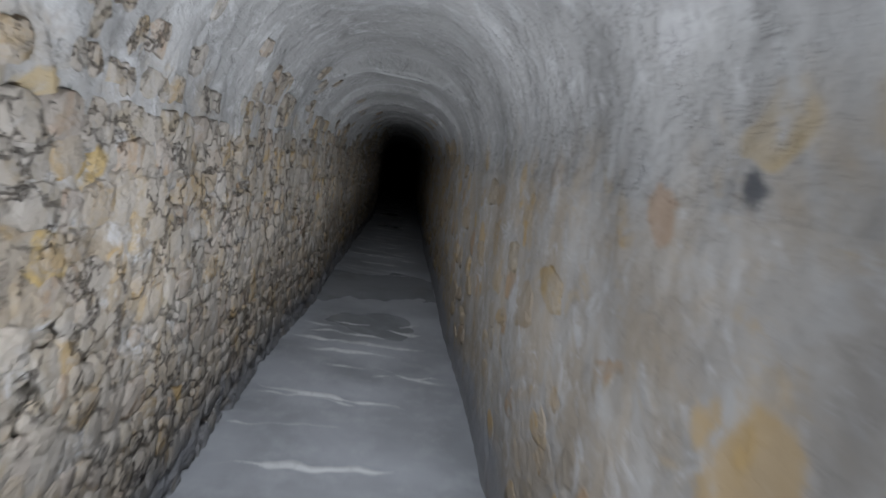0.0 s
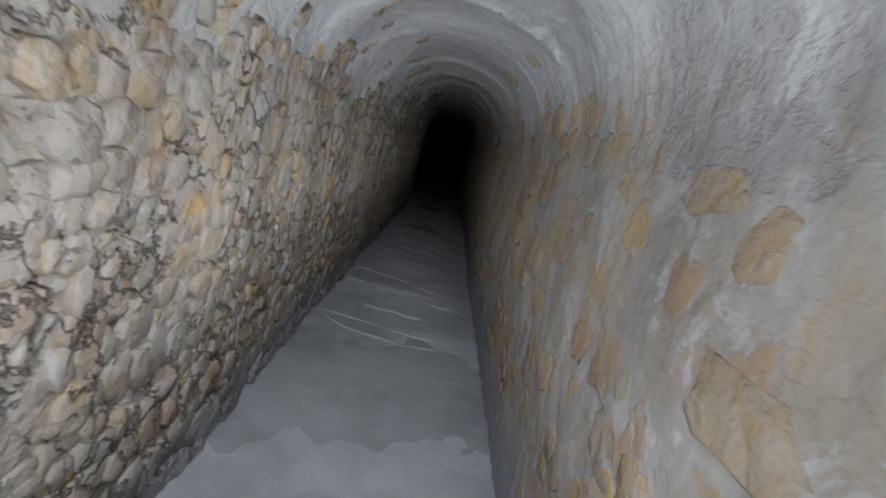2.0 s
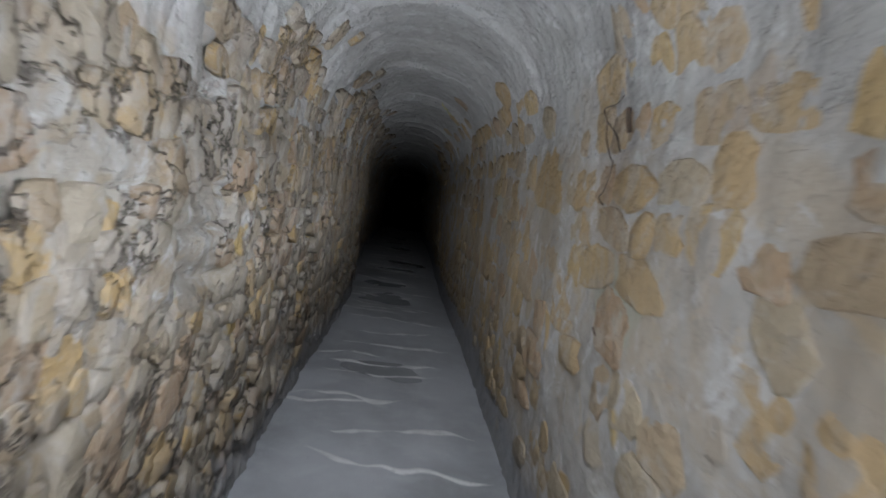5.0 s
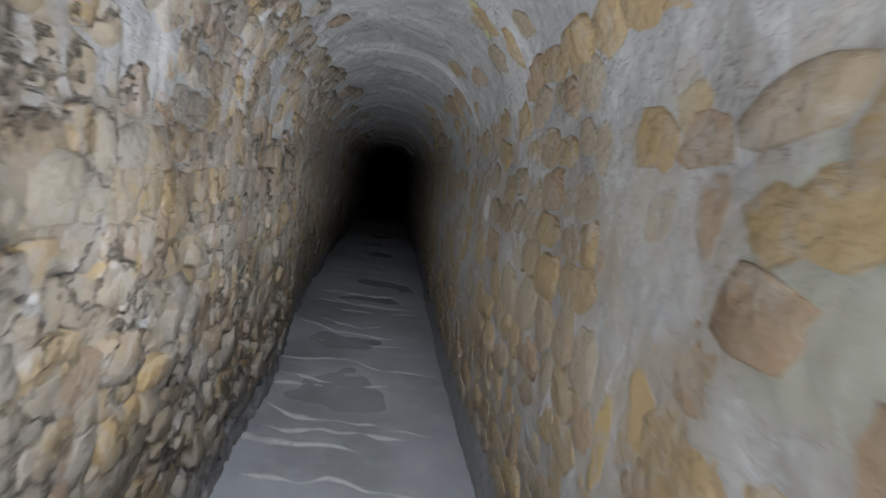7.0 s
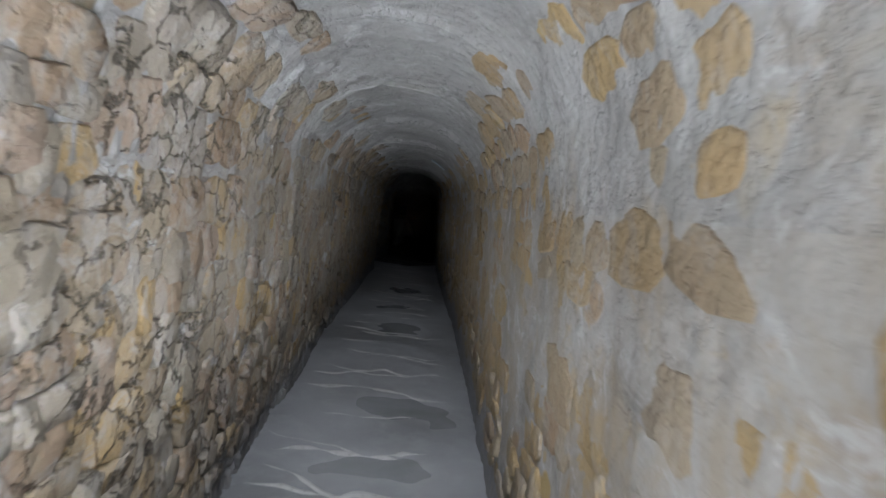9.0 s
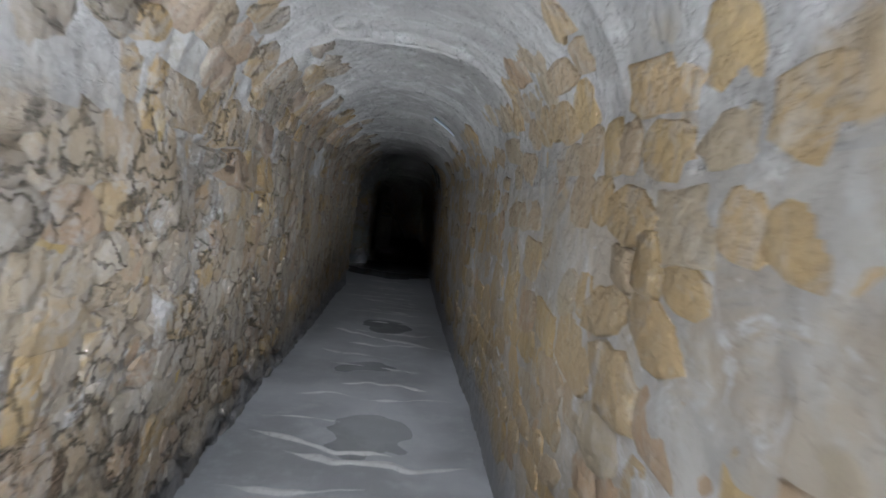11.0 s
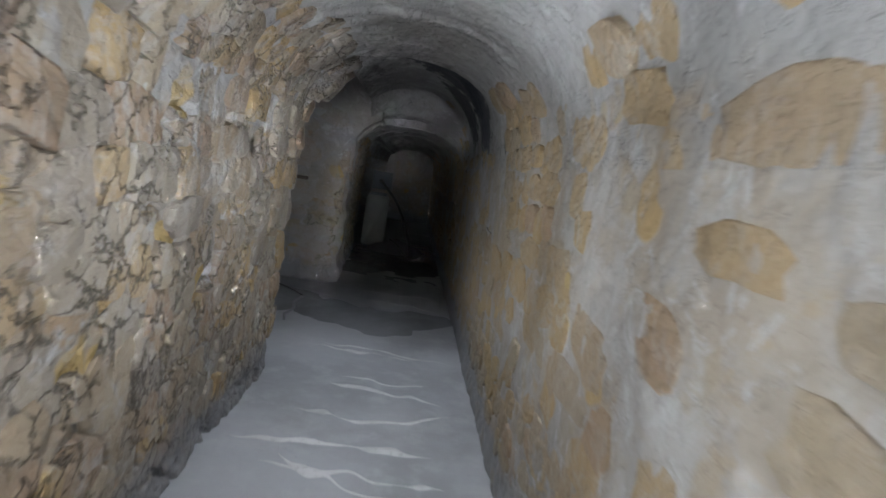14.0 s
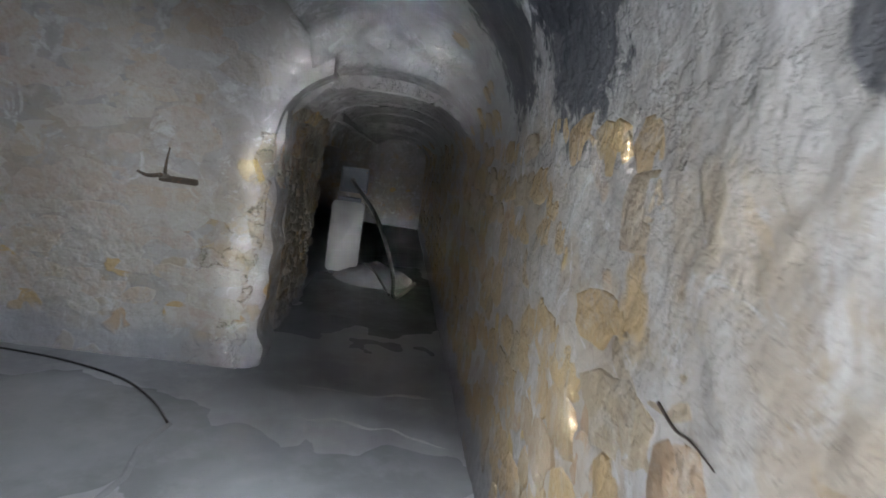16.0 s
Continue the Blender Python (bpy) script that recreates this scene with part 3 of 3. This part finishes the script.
def lay(stones, place, parent, singles, mat=STONE):
    """Stones on a surface; place gives the point, the ways along and up, and the normal. singles: the stretch whose stones are single pieces."""
    verts, faces, made = [], [], 0
    for u, v, w, h, d, turn, k in stones:
        p, along, up, out = place(u, v)
        ca, sa = math.cos(turn), math.sin(turn)
        a, b = along * ca + up * sa, up * ca - along * sa
        if singles[0] <= u <= singles[1] and made < 300:
            ob = new("stone", STONE_MESHES[mat][k])
            ob.parent = parent
            m = np.eye(4)
            m[:3, 0], m[:3, 1], m[:3, 2], m[:3, 3] = a * w, b * h, out * d, p
            ob.matrix_basis = Matrix(m.tolist())
            made += 1
            continue
        q = SHAPES[k]
        base = len(verts) * q.shape[0]
        verts.append(p + q[:, :1] * w * a + q[:, 1:2] * h * b + q[:, 2:] * d * out)
        faces.extend(tuple(base + i for i in f) for f in STONE_FACES)
    if verts:
        rest = new("rubble_stones", mesh_of("rubble_stones", np.concatenate(verts), faces, mat))
        rest.parent = parent
        tagged(rest, kind="stuff")


def on_skin(sign):
    def place(y, v):
        """v: metres up the wall and on over the vault."""
        s = v / SPRING if v <= SPRING else 1 + (v - SPRING) / 1.8
        s1 = (v + 0.04) / SPRING if v + 0.04 <= SPRING else 1 + (v + 0.04 - SPRING) / 1.8
        if sign > 0:
            s, s1 = 3 - s, 3 - s1
        p, p1 = skin(np.array([s, s1]), np.array([y, y]), 0.0, False)
        x, z, nx, nz = section(np.array(s), np.array(y))
        out = np.array([float(nx), 0.0, float(nz)])
        along = np.array([0.0, 1.0, 0.0]) * -sign
        up = np.cross(out, along)
        return p - out * (0.003 if sign > 0 else 0.0), along, up, out

    return place


def size_left(y):
    return float(np.interp(y, [0, 8, 14, 19, 24], [0.85, 0.95, 1.1, 1.25, 1.3]))


def keep_left(y, v):
    cover = float(np.interp(y, [0, 4, 8, 12, 24], [1.42, 1.45, 1.5, 1.75, 1.8]))
    edge = cover + 0.5 * float(fbm(np.array(y * 1.4), np.array(v * 2.0), 211, 3))
    if v < 0.13 or v > edge:
        return 0.06 if v > 0.13 and v < 1.95 else 0.0
    return 0.93 if float(fbm(np.array(y * 2.2), np.array(v * 2.2), 215, 2)) < 0.2 else 0.3


def proud_left(y, v):
    return float(np.interp(y, (6, 10), (0.7, 1.0))) * (0.008 + 0.013 * float(np.clip(fbm(np.array(y * 1.1), np.array(v * 1.6), 217, 3) * 3 + 0.5, 0, 1)))


def keep_right(y, v):
    cover = float(np.interp(y, [0, 4, 6, 12, 24, 29], [1.05, 1.3, 1.55, 1.7, 1.75, 1.5]))
    edge = cover + 0.7 * float(fbm(np.array(y * 1.2), np.array(v * 1.4), 311, 3))
    if (v > 1.4 and 23.6 < y < 25.3) or (v > 1.28 and 23.1 < y < 23.5) or (abs(v - 1.13) < 0.1 and 12.65 < y < 12.95):
        return 0.0
    if v < 0.2 or v > edge:
        return 0.06 if 0.2 < v < 1.9 and y > 5 else 0.0
    most = float(np.interp(y, [3, 6, 9], [0.2, 0.7, 0.9]))
    return most if float(fbm(np.array(y * 1.8), np.array(v * 1.8), 315, 3)) < 0.1 else 0.3 * most


def proud_right(y, v):
    return 0.005 + 0.010 * float(np.clip(fbm(np.array(y * 1.3), np.array(v * 1.9), 317, 3) * 3 + 0.4, 0, 1))


LEFT_STONES = courses(-1.0, 14.0, 0.13, 2.0, size_left, 17, keep_left, proud_left, 1.25)
LEFT_STONES += courses(14.0, WALL_END - 0.06, 0.13, 2.0, lambda y: 0.95, 18, keep_left, proud_left, 1.3, lambda v: float(np.interp(v, (0.3, 0.8), (1.2, 1.6))))
RIGHT_STONES = courses(-1.0, END_Y - 0.1, 0.16, 1.95, lambda y: 0.9, 19, keep_right, proud_right, 1.65, lambda v: float(np.interp(v, (0.5, 1.0), (1.05, 1.75))), 1.0)


# broad bare faces lying flush in the mortar of the right wall: along, up, width, height
BROAD_FACES = [
    (13.0, 1.40, 0.24, 0.15), (12.76, 1.28, 0.36, 0.13), (13.25, 1.2, 0.2, 0.22), (12.72, 1.43, 0.22, 0.18), (13.25, 1.44, 0.16, 0.06), (12.85, 0.91, 0.26, 0.14), (13.3, 0.97, 0.14, 0.25),
    (9.45, 1.25, 0.42, 0.24), (9.8, 1.28, 0.16, 0.16), (10.5, 1.47, 0.16, 0.09), (10.4, 1.36, 0.16, 0.1),
    (18.42, 1.46, 0.4, 0.13), (18.39, 1.62, 0.26, 0.14), (18.62, 1.33, 0.2, 0.07), (18.28, 1.19, 0.26, 0.11), (17.87, 1.03, 0.3, 0.15), (17.95, 1.2, 0.36, 0.12),
    (4.49, 1.26, 0.12, 0.08), (4.0, 1.29, 0.25, 0.09),
    (21.9, 1.36, 0.32, 0.16), (21.02, 1.36, 0.36, 0.13), (21.1, 1.17, 0.26, 0.1), (22.3, 1.34, 0.3, 0.12),
]
RIGHT_STONES = [r for r in RIGHT_STONES if not any(abs(r[0] - u) < 0.5 * (w + 0.6 * r[2]) and abs(r[1] - v) < 0.5 * (h + 0.6 * r[3]) for u, v, w, h in BROAD_FACES)]
RIGHT_STONES += [(u, v, w, h, 0.008, 0.06 * (-1) ** k, (7 * k) % len(SHAPES)) for k, (u, v, w, h) in enumerate(BROAD_FACES)]


def on_wall(origin, along, up):
    origin, along, up = (np.asarray(v, float) for v in (origin, along, up))
    return lambda u, v: (origin + along * u + up * v, along, up, np.cross(along, up))


BACK_STONES = [b for b in courses(0.9, -0.6 - SIDE_X, 0.22, 2.2, lambda u: 1.6, 23, lambda u, v: 0.75, lambda u, v: 0.006, 1.6) if b[0] + b[2] * 0.6 < -0.54 - SIDE_X]
JAMB_STONES = courses(BACK_Y + 0.05, 27.6, 0.1, 1.5, lambda y: 1.1, 29, lambda u, v: 0.9, lambda u, v: 0.02, 1.3)

# ---- lime ridges and standing water on the floor ----
RIDGES = [
    (2.1, -0.5, 0.25, 0.0),
    (2.9, -0.52, 0.3, -0.2),
    (3.12, 0.1, 0.54, 0.3),
    (4.2, -0.52, 0.54, 0.0),
    (6.35, -0.5, 0.52, -0.2),
    (6.5, -0.5, 0.4, -0.15),
    (7.3, -0.5, 0.54, -0.3),
    (7.75, -0.5, 0.54, -0.45),
    (11.4, -0.3, 0.5, -0.2),
    (12.26, -0.35, 0.5, -0.1),
    (12.72, -0.35, 0.35, 0.1),
    (13.65, -0.52, 0.54, -0.3),
    (14.4, -0.54, 0.3, -0.35),
    (15.3, -0.5, 0.5, 0.2),
    (15.85, -0.54, 0.3, -0.25),
    (16.6, -0.54, 0.45, -0.3),
    (20.65, -0.5, 0.4, -0.6),
    (21.7, -0.45, 0.45, -0.1),
    (22.4, -0.3, 0.35, -1.0),
    (24.02, -0.4, 0.5, -0.2),
    (25.38, -0.2, 0.52, -0.4),
    (25.8, -0.3, 0.5, 0.05),
]
# smaller ones between them
drips, along = random.Random(31), 2.4
while along < 24.0:
    if all(abs(along - row[0]) > 0.09 for row in RIDGES) and not 4.5 < along < 6.2:
        left = drips.uniform(-0.54, -0.1)
        RIDGES.append((along, left, min(0.54, left + drips.uniform(0.45, 1.0)), drips.uniform(-0.4, 0.25)))
    along += drips.uniform(0.15, 0.42)


def ridge(k, y0, x0, x1, slope):
    rng = random.Random(k)
    xs = span(x0, x1, 0.02)
    wave = 0.2 * fbm(xs * 2.1, 0 * xs + k, 401, 3) + 0.09 * fbm(xs * 6, 0 * xs + k, 403, 2)
    sag = rng.uniform(-0.12, 0.06)
    ys = y0 + slope * xs * 0.55 + wave + sag * (1 - (2 * xs) ** 2)
    t = np.linspace(0, 1, len(xs))
    w = (0.005 + 0.009 * vnoise(xs * 6, 0 * xs + k, 405)) * np.clip(np.minimum(t, 1 - t) * 6, 0.1, 1) * np.clip(2.2 * vnoise(xs * 9, 0 * xs + k, 407) - 0.1, 0.15, 1.1)
    z = floor_height(xs, ys)
    rows = [np.stack([xs, ys - 3.4 * w, z - 0.006], -1), np.stack([xs, ys - 0.3 * w, z + 0.55 * w], -1), np.stack([xs, ys + 0.5 * w, z + 0.5 * w], -1), np.stack([xs, ys + 4.2 * w, z - 0.006], -1)]
    part("lime_ridge", *sheet(np.stack(rows, 1)[::-1]), CALCITE, floor)


for k, row in enumerate(RIDGES):
    ridge(k, *row)


def water(y0, y1, x0, x1, level, label):
    xs, ys = span(x0, x1, 0.05), span(y0, y1, 0.05)
    x, y = np.meshgrid(xs, ys, indexing="ij")
    tagged(new("water", mesh_of("water", *sheet(np.stack([x, y, 0 * x + level], -1)), WET)), label, "water", kind="structure")


water(START_Y, END_Y, -0.6, 0.6, -0.0062, "shallow still water in the hollows of the floor")
water(WALL_END, BACK_Y, -3.3, -0.6, -0.0062, "thin film of water on the chamber floor")


# ---- things ----
def empty(name, place, label, category, group=""):
    ob = new(name)
    ob.location = place
    return tagged(ob, label, category, group)


def finish(name, bm, mat, parent=None, label="", smooth=False):
    me = bpy.data.meshes.new(name)
    bm.to_mesh(me)
    bm.free()
    me.materials.append(mat)
    if smooth:
        me.shade_smooth()
    ob = new(name, me)
    if parent:
        ob.parent = parent
    return tagged(ob, label)


def box(size, centre, bevel=0.01, segments=2, only=None):
    bm = bmesh.new()
    bmesh.ops.create_cube(bm, size=1.0)
    bmesh.ops.scale(bm, vec=size, verts=bm.verts)
    edges = [e for e in bm.edges if only is None or abs((e.verts[0].co - e.verts[1].co).normalized()[only]) > 0.9]
    bmesh.ops.bevel(bm, geom=edges, offset=bevel, segments=segments, affect="EDGES", profile=0.5)
    bmesh.ops.translate(bm, vec=centre, verts=bm.verts)
    return bm


def tube(points, radius, sides=8, taper=0.0):
    """A bent round rod through the points."""
    pts = [Vector(p) for p in points]
    fine = []
    for i in range(len(pts) - 1):
        a, b, c, d = pts[max(i - 1, 0)], pts[i], pts[i + 1], pts[min(i + 2, len(pts) - 1)]
        for k in range(6):
            t = k / 6
            fine.append(0.5 * (2 * b + (c - a) * t + (2 * a - 5 * b + 4 * c - d) * t**2 + (3 * b - a - 3 * c + d) * t**3))
    fine.append(pts[-1])
    bm, last = bmesh.new(), None
    for i, p in enumerate(fine):
        way = (fine[min(i + 1, len(fine) - 1)] - fine[max(i - 1, 0)]).normalized()
        side = way.orthogonal().normalized() if last is None else (side - way * side.dot(way)).normalized()
        other = way.cross(side)
        r = radius * (1 - taper * i / len(fine))
        ring = [bm.verts.new(p + side * math.cos(2 * math.pi * k / sides) * r + other * math.sin(2 * math.pi * k / sides) * r) for k in range(sides)]
        if last:
            for k in range(sides):
                bm.faces.new((last[k], last[(k + 1) % sides], ring[(k + 1) % sides], ring[k]))
        else:
            bm.faces.new(ring[::-1])
        last = ring
    bm.faces.new(last)
    return bm


# lime seams along the joints of the vault's formwork
def seam(k, y0, s0, s1, width):
    ss = span(s0, s1, 0.03)
    ys = y0 + 0.05 * fbm(ss * 3, 0 * ss + k, 501, 3)
    w = width * (0.4 + 1.1 * vnoise(ss * 9, 0 * ss + k, 503))
    rows = [skin(ss, ys - 2.0 * w, -0.006), skin(ss, ys - 0.4 * w, 0.7 * 0.01), skin(ss, ys + 0.5 * w, 0.6 * 0.01), skin(ss, ys + 2.2 * w, -0.006)]
    structure("formwork_seam", *sheet(np.stack(rows, 1)), SEAM_LIME, "pale lime seam along a formwork joint", "trim")


seams = random.Random(12)
for k, y0 in enumerate(RINGS[(RINGS > 3.0) & (RINGS < 29.0)]):
    if seams.random() < 0.55 and not WALL_END - 0.2 < y0 < BACK_Y + 0.1:
        a = seams.uniform(1.12, 1.4)
        seam(k, float(y0), a, min(1.92, a + seams.uniform(0.3, 0.7)), seams.uniform(0.0012, 0.0024))

# electrical unit at the end: enamelled panel with rounded corners, junction box, cable
unit = empty("electrical_unit", (-0.37, 28.85, 0.0), "pale grey electrical unit standing in black water", "electrical unit")
finish("panel", box((0.33, 0.12, 0.74), (0, 0, 0.40), 0.05, 4, 1), PAINT, unit, "pale grey enamelled panel with rounded corners", True)
finish("panel_cap", box((0.24, 0.10, 0.05), (0, 0.01, 0.79), 0.012), STEEL, unit)
finish("foot", box((0.05, 0.08, 0.05), (-0.1, 0.0, 0.02), 0.008), STEEL, unit)
finish("foot", box((0.05, 0.08, 0.05), (0.1, 0.0, 0.02), 0.008), STEEL, unit)
junction = finish("junction_box", box((0.28, 0.14, 0.26), (0.03, 0.02, 0.995), 0.015), STEEL, unit, "blue-grey steel junction box")
finish("cover", box((0.23, 0.012, 0.21), (0.03, -0.056, 0.995), 0.005), STEEL, junction)
for sx in (-0.09, 0.15):
    for sz in (0.9, 1.09):
        bm = bmesh.new()
        bmesh.ops.create_cone(bm, cap_ends=True, segments=8, radius1=0.008, radius2=0.006, depth=0.01, matrix=Matrix.Translation((sx, -0.066, sz)) @ Matrix.Rotation(radians(90), 4, "X"))
        finish("screw", bm, IRON, junction)
bm = bmesh.new()
bmesh.ops.create_cone(bm, cap_ends=True, segments=12, radius1=0.03, radius2=0.022, depth=0.05, matrix=Matrix.Translation((0.02, -0.085, 0.99)) @ Matrix.Rotation(radians(90), 4, "X"))
finish("cable_gland", bm, RUBBER, junction)
cable = finish("cable", tube([(-0.35, 28.74, 0.99), (-0.30, 28.62, 0.95), (-0.2, 28.5, 0.86), (-0.06, 28.4, 0.70), (0.09, 28.3, 0.42), (0.19, 28.15, 0.14), (0.21, 28.0, 0.022), (0.30, 28.2, 0.02), (0.42, 28.7, 0.02)], 0.02), RUBBER, None, "", True)
tagged(cable, "thick black rubber cable drooping from the box to the floor", "cable")
thin = finish("cable", tube([(-0.12, 28.75, 0.16), (0.0, 28.55, 0.12), (0.1, 28.3, 0.05), (0.17, 28.06, 0.016)], 0.012), RUBBER, None, "", True)
tagged(thin, "thin black cable lying over spilt mortar", "cable")


def heap(name, centre, size, seed, mat, label, category):
    n = 26
    u, v = np.meshgrid(np.linspace(-1, 1, n), np.linspace(-1, 1, n), indexing="ij")
    r = np.sqrt(u**2 + v**2)
    z = size[2] * np.clip(1 - r, 0, 1) ** 0.8 * (0.8 + 0.8 * fbm(u * 2, v * 2, seed, 3)) - 0.01 * (r > 0.98)
    p = np.stack([centre[0] + u * size[0], centre[1] + v * size[1], centre[2] + z], -1)
    tagged(new(name, mesh_of(name, *sheet(p), mat)), label, category)


heap("mortar_spill", (-0.02, 28.85, 0.0), (0.42, 0.5, 0.24), 7, MORTAR_BACK, "pale mound of spilt mortar beside the electrical unit", "mortar")

# iron hook in the chamber's back wall
hook = empty("wall_hook", (-1.06, 25.88, 1.0), "rusty iron hook driven into the chamber wall", "hook")
finish("shank", tube([(0.0, 0.03, 0.0), (0.0, -0.05, 0.004), (0.005, -0.1, 0.01)], 0.013), IRON, hook)
finish("plate", box((0.2, 0.02, 0.035), (0.06, 0.0, -0.012), 0.012), IRON, hook)
# dark strip added above the hook for a crack in the wall
finish("crack_strip", tube([(0.0, -0.03, 0.0), (0.006, -0.035, 0.07), (0.016, -0.03, 0.15)], 0.011, 8, 0.7), IRON, hook)
finish("tip", tube([(0.005, -0.1, 0.01), (-0.06, -0.09, 0.0), (-0.12, -0.06, 0.012)], 0.012, 8, 0.5), IRON, hook)


def wall_x(y, v):
    return float(skin(np.array(3 - v / SPRING if v < SPRING else 2 - (v - SPRING) / 1.8), np.array(y))[0])


def along_wall(points, proud=0.012, ahead=0.035):
    return [(wall_x(y + ahead, z) - proud, y + ahead, z) for y, z in points]


wire = empty("wire", (0, 0, 0), "thin dark bent wire hanging on the mortared wall", "wire")
finish("strand", tube(along_wall([(8.63, 1.43), (8.70, 1.42), (8.79, 1.42), (8.765, 1.385), (8.762, 1.34), (8.705, 1.285), (8.68, 1.265), (8.70, 1.2), (8.727, 1.18), (8.69, 1.16)], 0.02), 0.0017, 6), WIRE, wire)
finish("strand", tube(along_wall([(8.755, 1.383), (8.68, 1.34), (8.627, 1.293)], 0.022), 0.002, 6), WIRE, wire)
rod = finish("iron_pin", tube(along_wall([(8.619, 1.40), (8.612, 1.37), (8.605, 1.34)], 0.012), 0.006, 6), IRON)
tagged(rod, "short rusty iron pin flat against the wall", "pin")
twig = finish("root", tube(along_wall([(23.55, 0.962), (23.5, 0.945), (23.46, 0.947), (23.4, 0.94)], 0.006), 0.0028, 6, 0.6), WIRE)
tagged(twig, "thin dark dry root sticking out of the wall", "root")

# small leftovers in walls and vault
for ends in (((8.70, 0.836), (8.685, 0.83), (8.667, 0.822)), ((8.643, 0.842), (8.637, 0.839), (8.63, 0.835))):
    stub = finish("root", tube(along_wall(ends, 0.008), 0.0022, 6, 0.5), WIRE)
    tagged(stub, "tiny dark root stub sticking out of the mortar", "root", "root stubs")


def vault_point(s, y, proud):
    return tuple(float(v) for v in skin(np.array(s), np.array(y), proud))


TUBE_BLUE = plain("pale_blue_plastic", (0.50, 0.58, 0.68), 0.4, grain=30, worn=(0.35, 0.38, 0.42), amount=0.3)
MARK = plain("yellow_marking_paint", (0.30, 0.28, 0.13), 0.6, grain=50, worn=(0.3, 0.3, 0.25), amount=0.7)
pipe = finish("plastic_tube", tube([vault_point(1.625, 20.04, 0.012), vault_point(1.66, 20.07, 0.010), vault_point(1.70, 20.10, 0.007), vault_point(1.74, 20.13, 0.0)], 0.011, 10, 0.3), TUBE_BLUE, None, "", True)
tagged(pipe, "pale blue plastic tube stub set in the vault", "tube")
for k, (s0, y0) in enumerate(((1.625, 12.08), (1.66, 12.13), (1.685, 12.18), (1.71, 12.23))):
    us, vs = span(-0.012, 0.012, 0.012), span(-0.022, 0.022, 0.011)
    u, v = np.meshgrid(us, vs, indexing="ij")
    mark = new("paint_mark", mesh_of("paint_mark", *sheet(skin(s0 + u + 0.4 * v, y0 + v + 0.2 * u, 0.004), (0, 0, 0.003)), MARK))
    tagged(mark, "small yellow dab of marking paint on the vault", "paint mark", "paint dabs on the vault")

# black strip laid for the shade in an open joint, and a low ridge drawn for the crack across the chamber floor
crack = finish("joint_strip", tube([(-1.84, 25.8, 0.012), (-1.47, 25.74, 0.012), (-1.1, 25.6, 0.012), (-0.86, 25.4, 0.012), (-0.71, 25.2, 0.012)], 0.006, 6), RUBBER, None, "", True)
tagged(crack, "black strip laid for the shaded gap along a floor slab's edge", "joint", kind="structure")
bm_pts = [(-0.71, 25.22), (-0.74, 25.0), (-0.70, 24.8), (-0.73, 24.6), (-0.69, 24.4)]
part("lime_ridge", *sheet(np.array([[(x - 0.016, y, -0.012), (x - 0.004, y, 0.006), (x + 0.006, y, 0.005), (x + 0.02, y, -0.012)] for x, y in bm_pts])), MORTAR_BACK, floor)

# ---- single stones of the walls ----
for v, w, h, d, k in ((0.25, 0.2, 0.17, 0.035, 1), (0.47, 0.16, 0.14, 0.03, 5), (0.66, 0.2, 0.18, 0.03, 9), (0.9, 0.17, 0.15, 0.035, 12), (1.1, 0.2, 0.17, 0.03, 15), (1.3, 0.22, 0.14, 0.04, 18), (1.46, 0.26, 0.16, 0.055, 21), (1.63, 0.24, 0.13, 0.045, 24)):
    LEFT_STONES.append((WALL_END - 0.05, v, w * 0.8, h * 0.8, d * 0.5, 0.25, k))
LEFT_STONES.append((WALL_END + 0.01, 1.66, 0.3, 0.24, 0.09, 0.3, 11))
lay(LEFT_STONES, on_skin(-1), wall_left, (17.6, 23.6))
lay(RIGHT_STONES, on_skin(1), wall_right, (17.2, 23.5), FACE_STONE)
lay(JAMB_STONES, on_skin(-1), wall_left_far, (0, 99))
lay(BACK_STONES, on_wall((SIDE_X, BACK_Y - 0.005, 0), (1, 0, 0), (0, 0, 1)), wall_back, (0, 99), SQUARE_STONE)
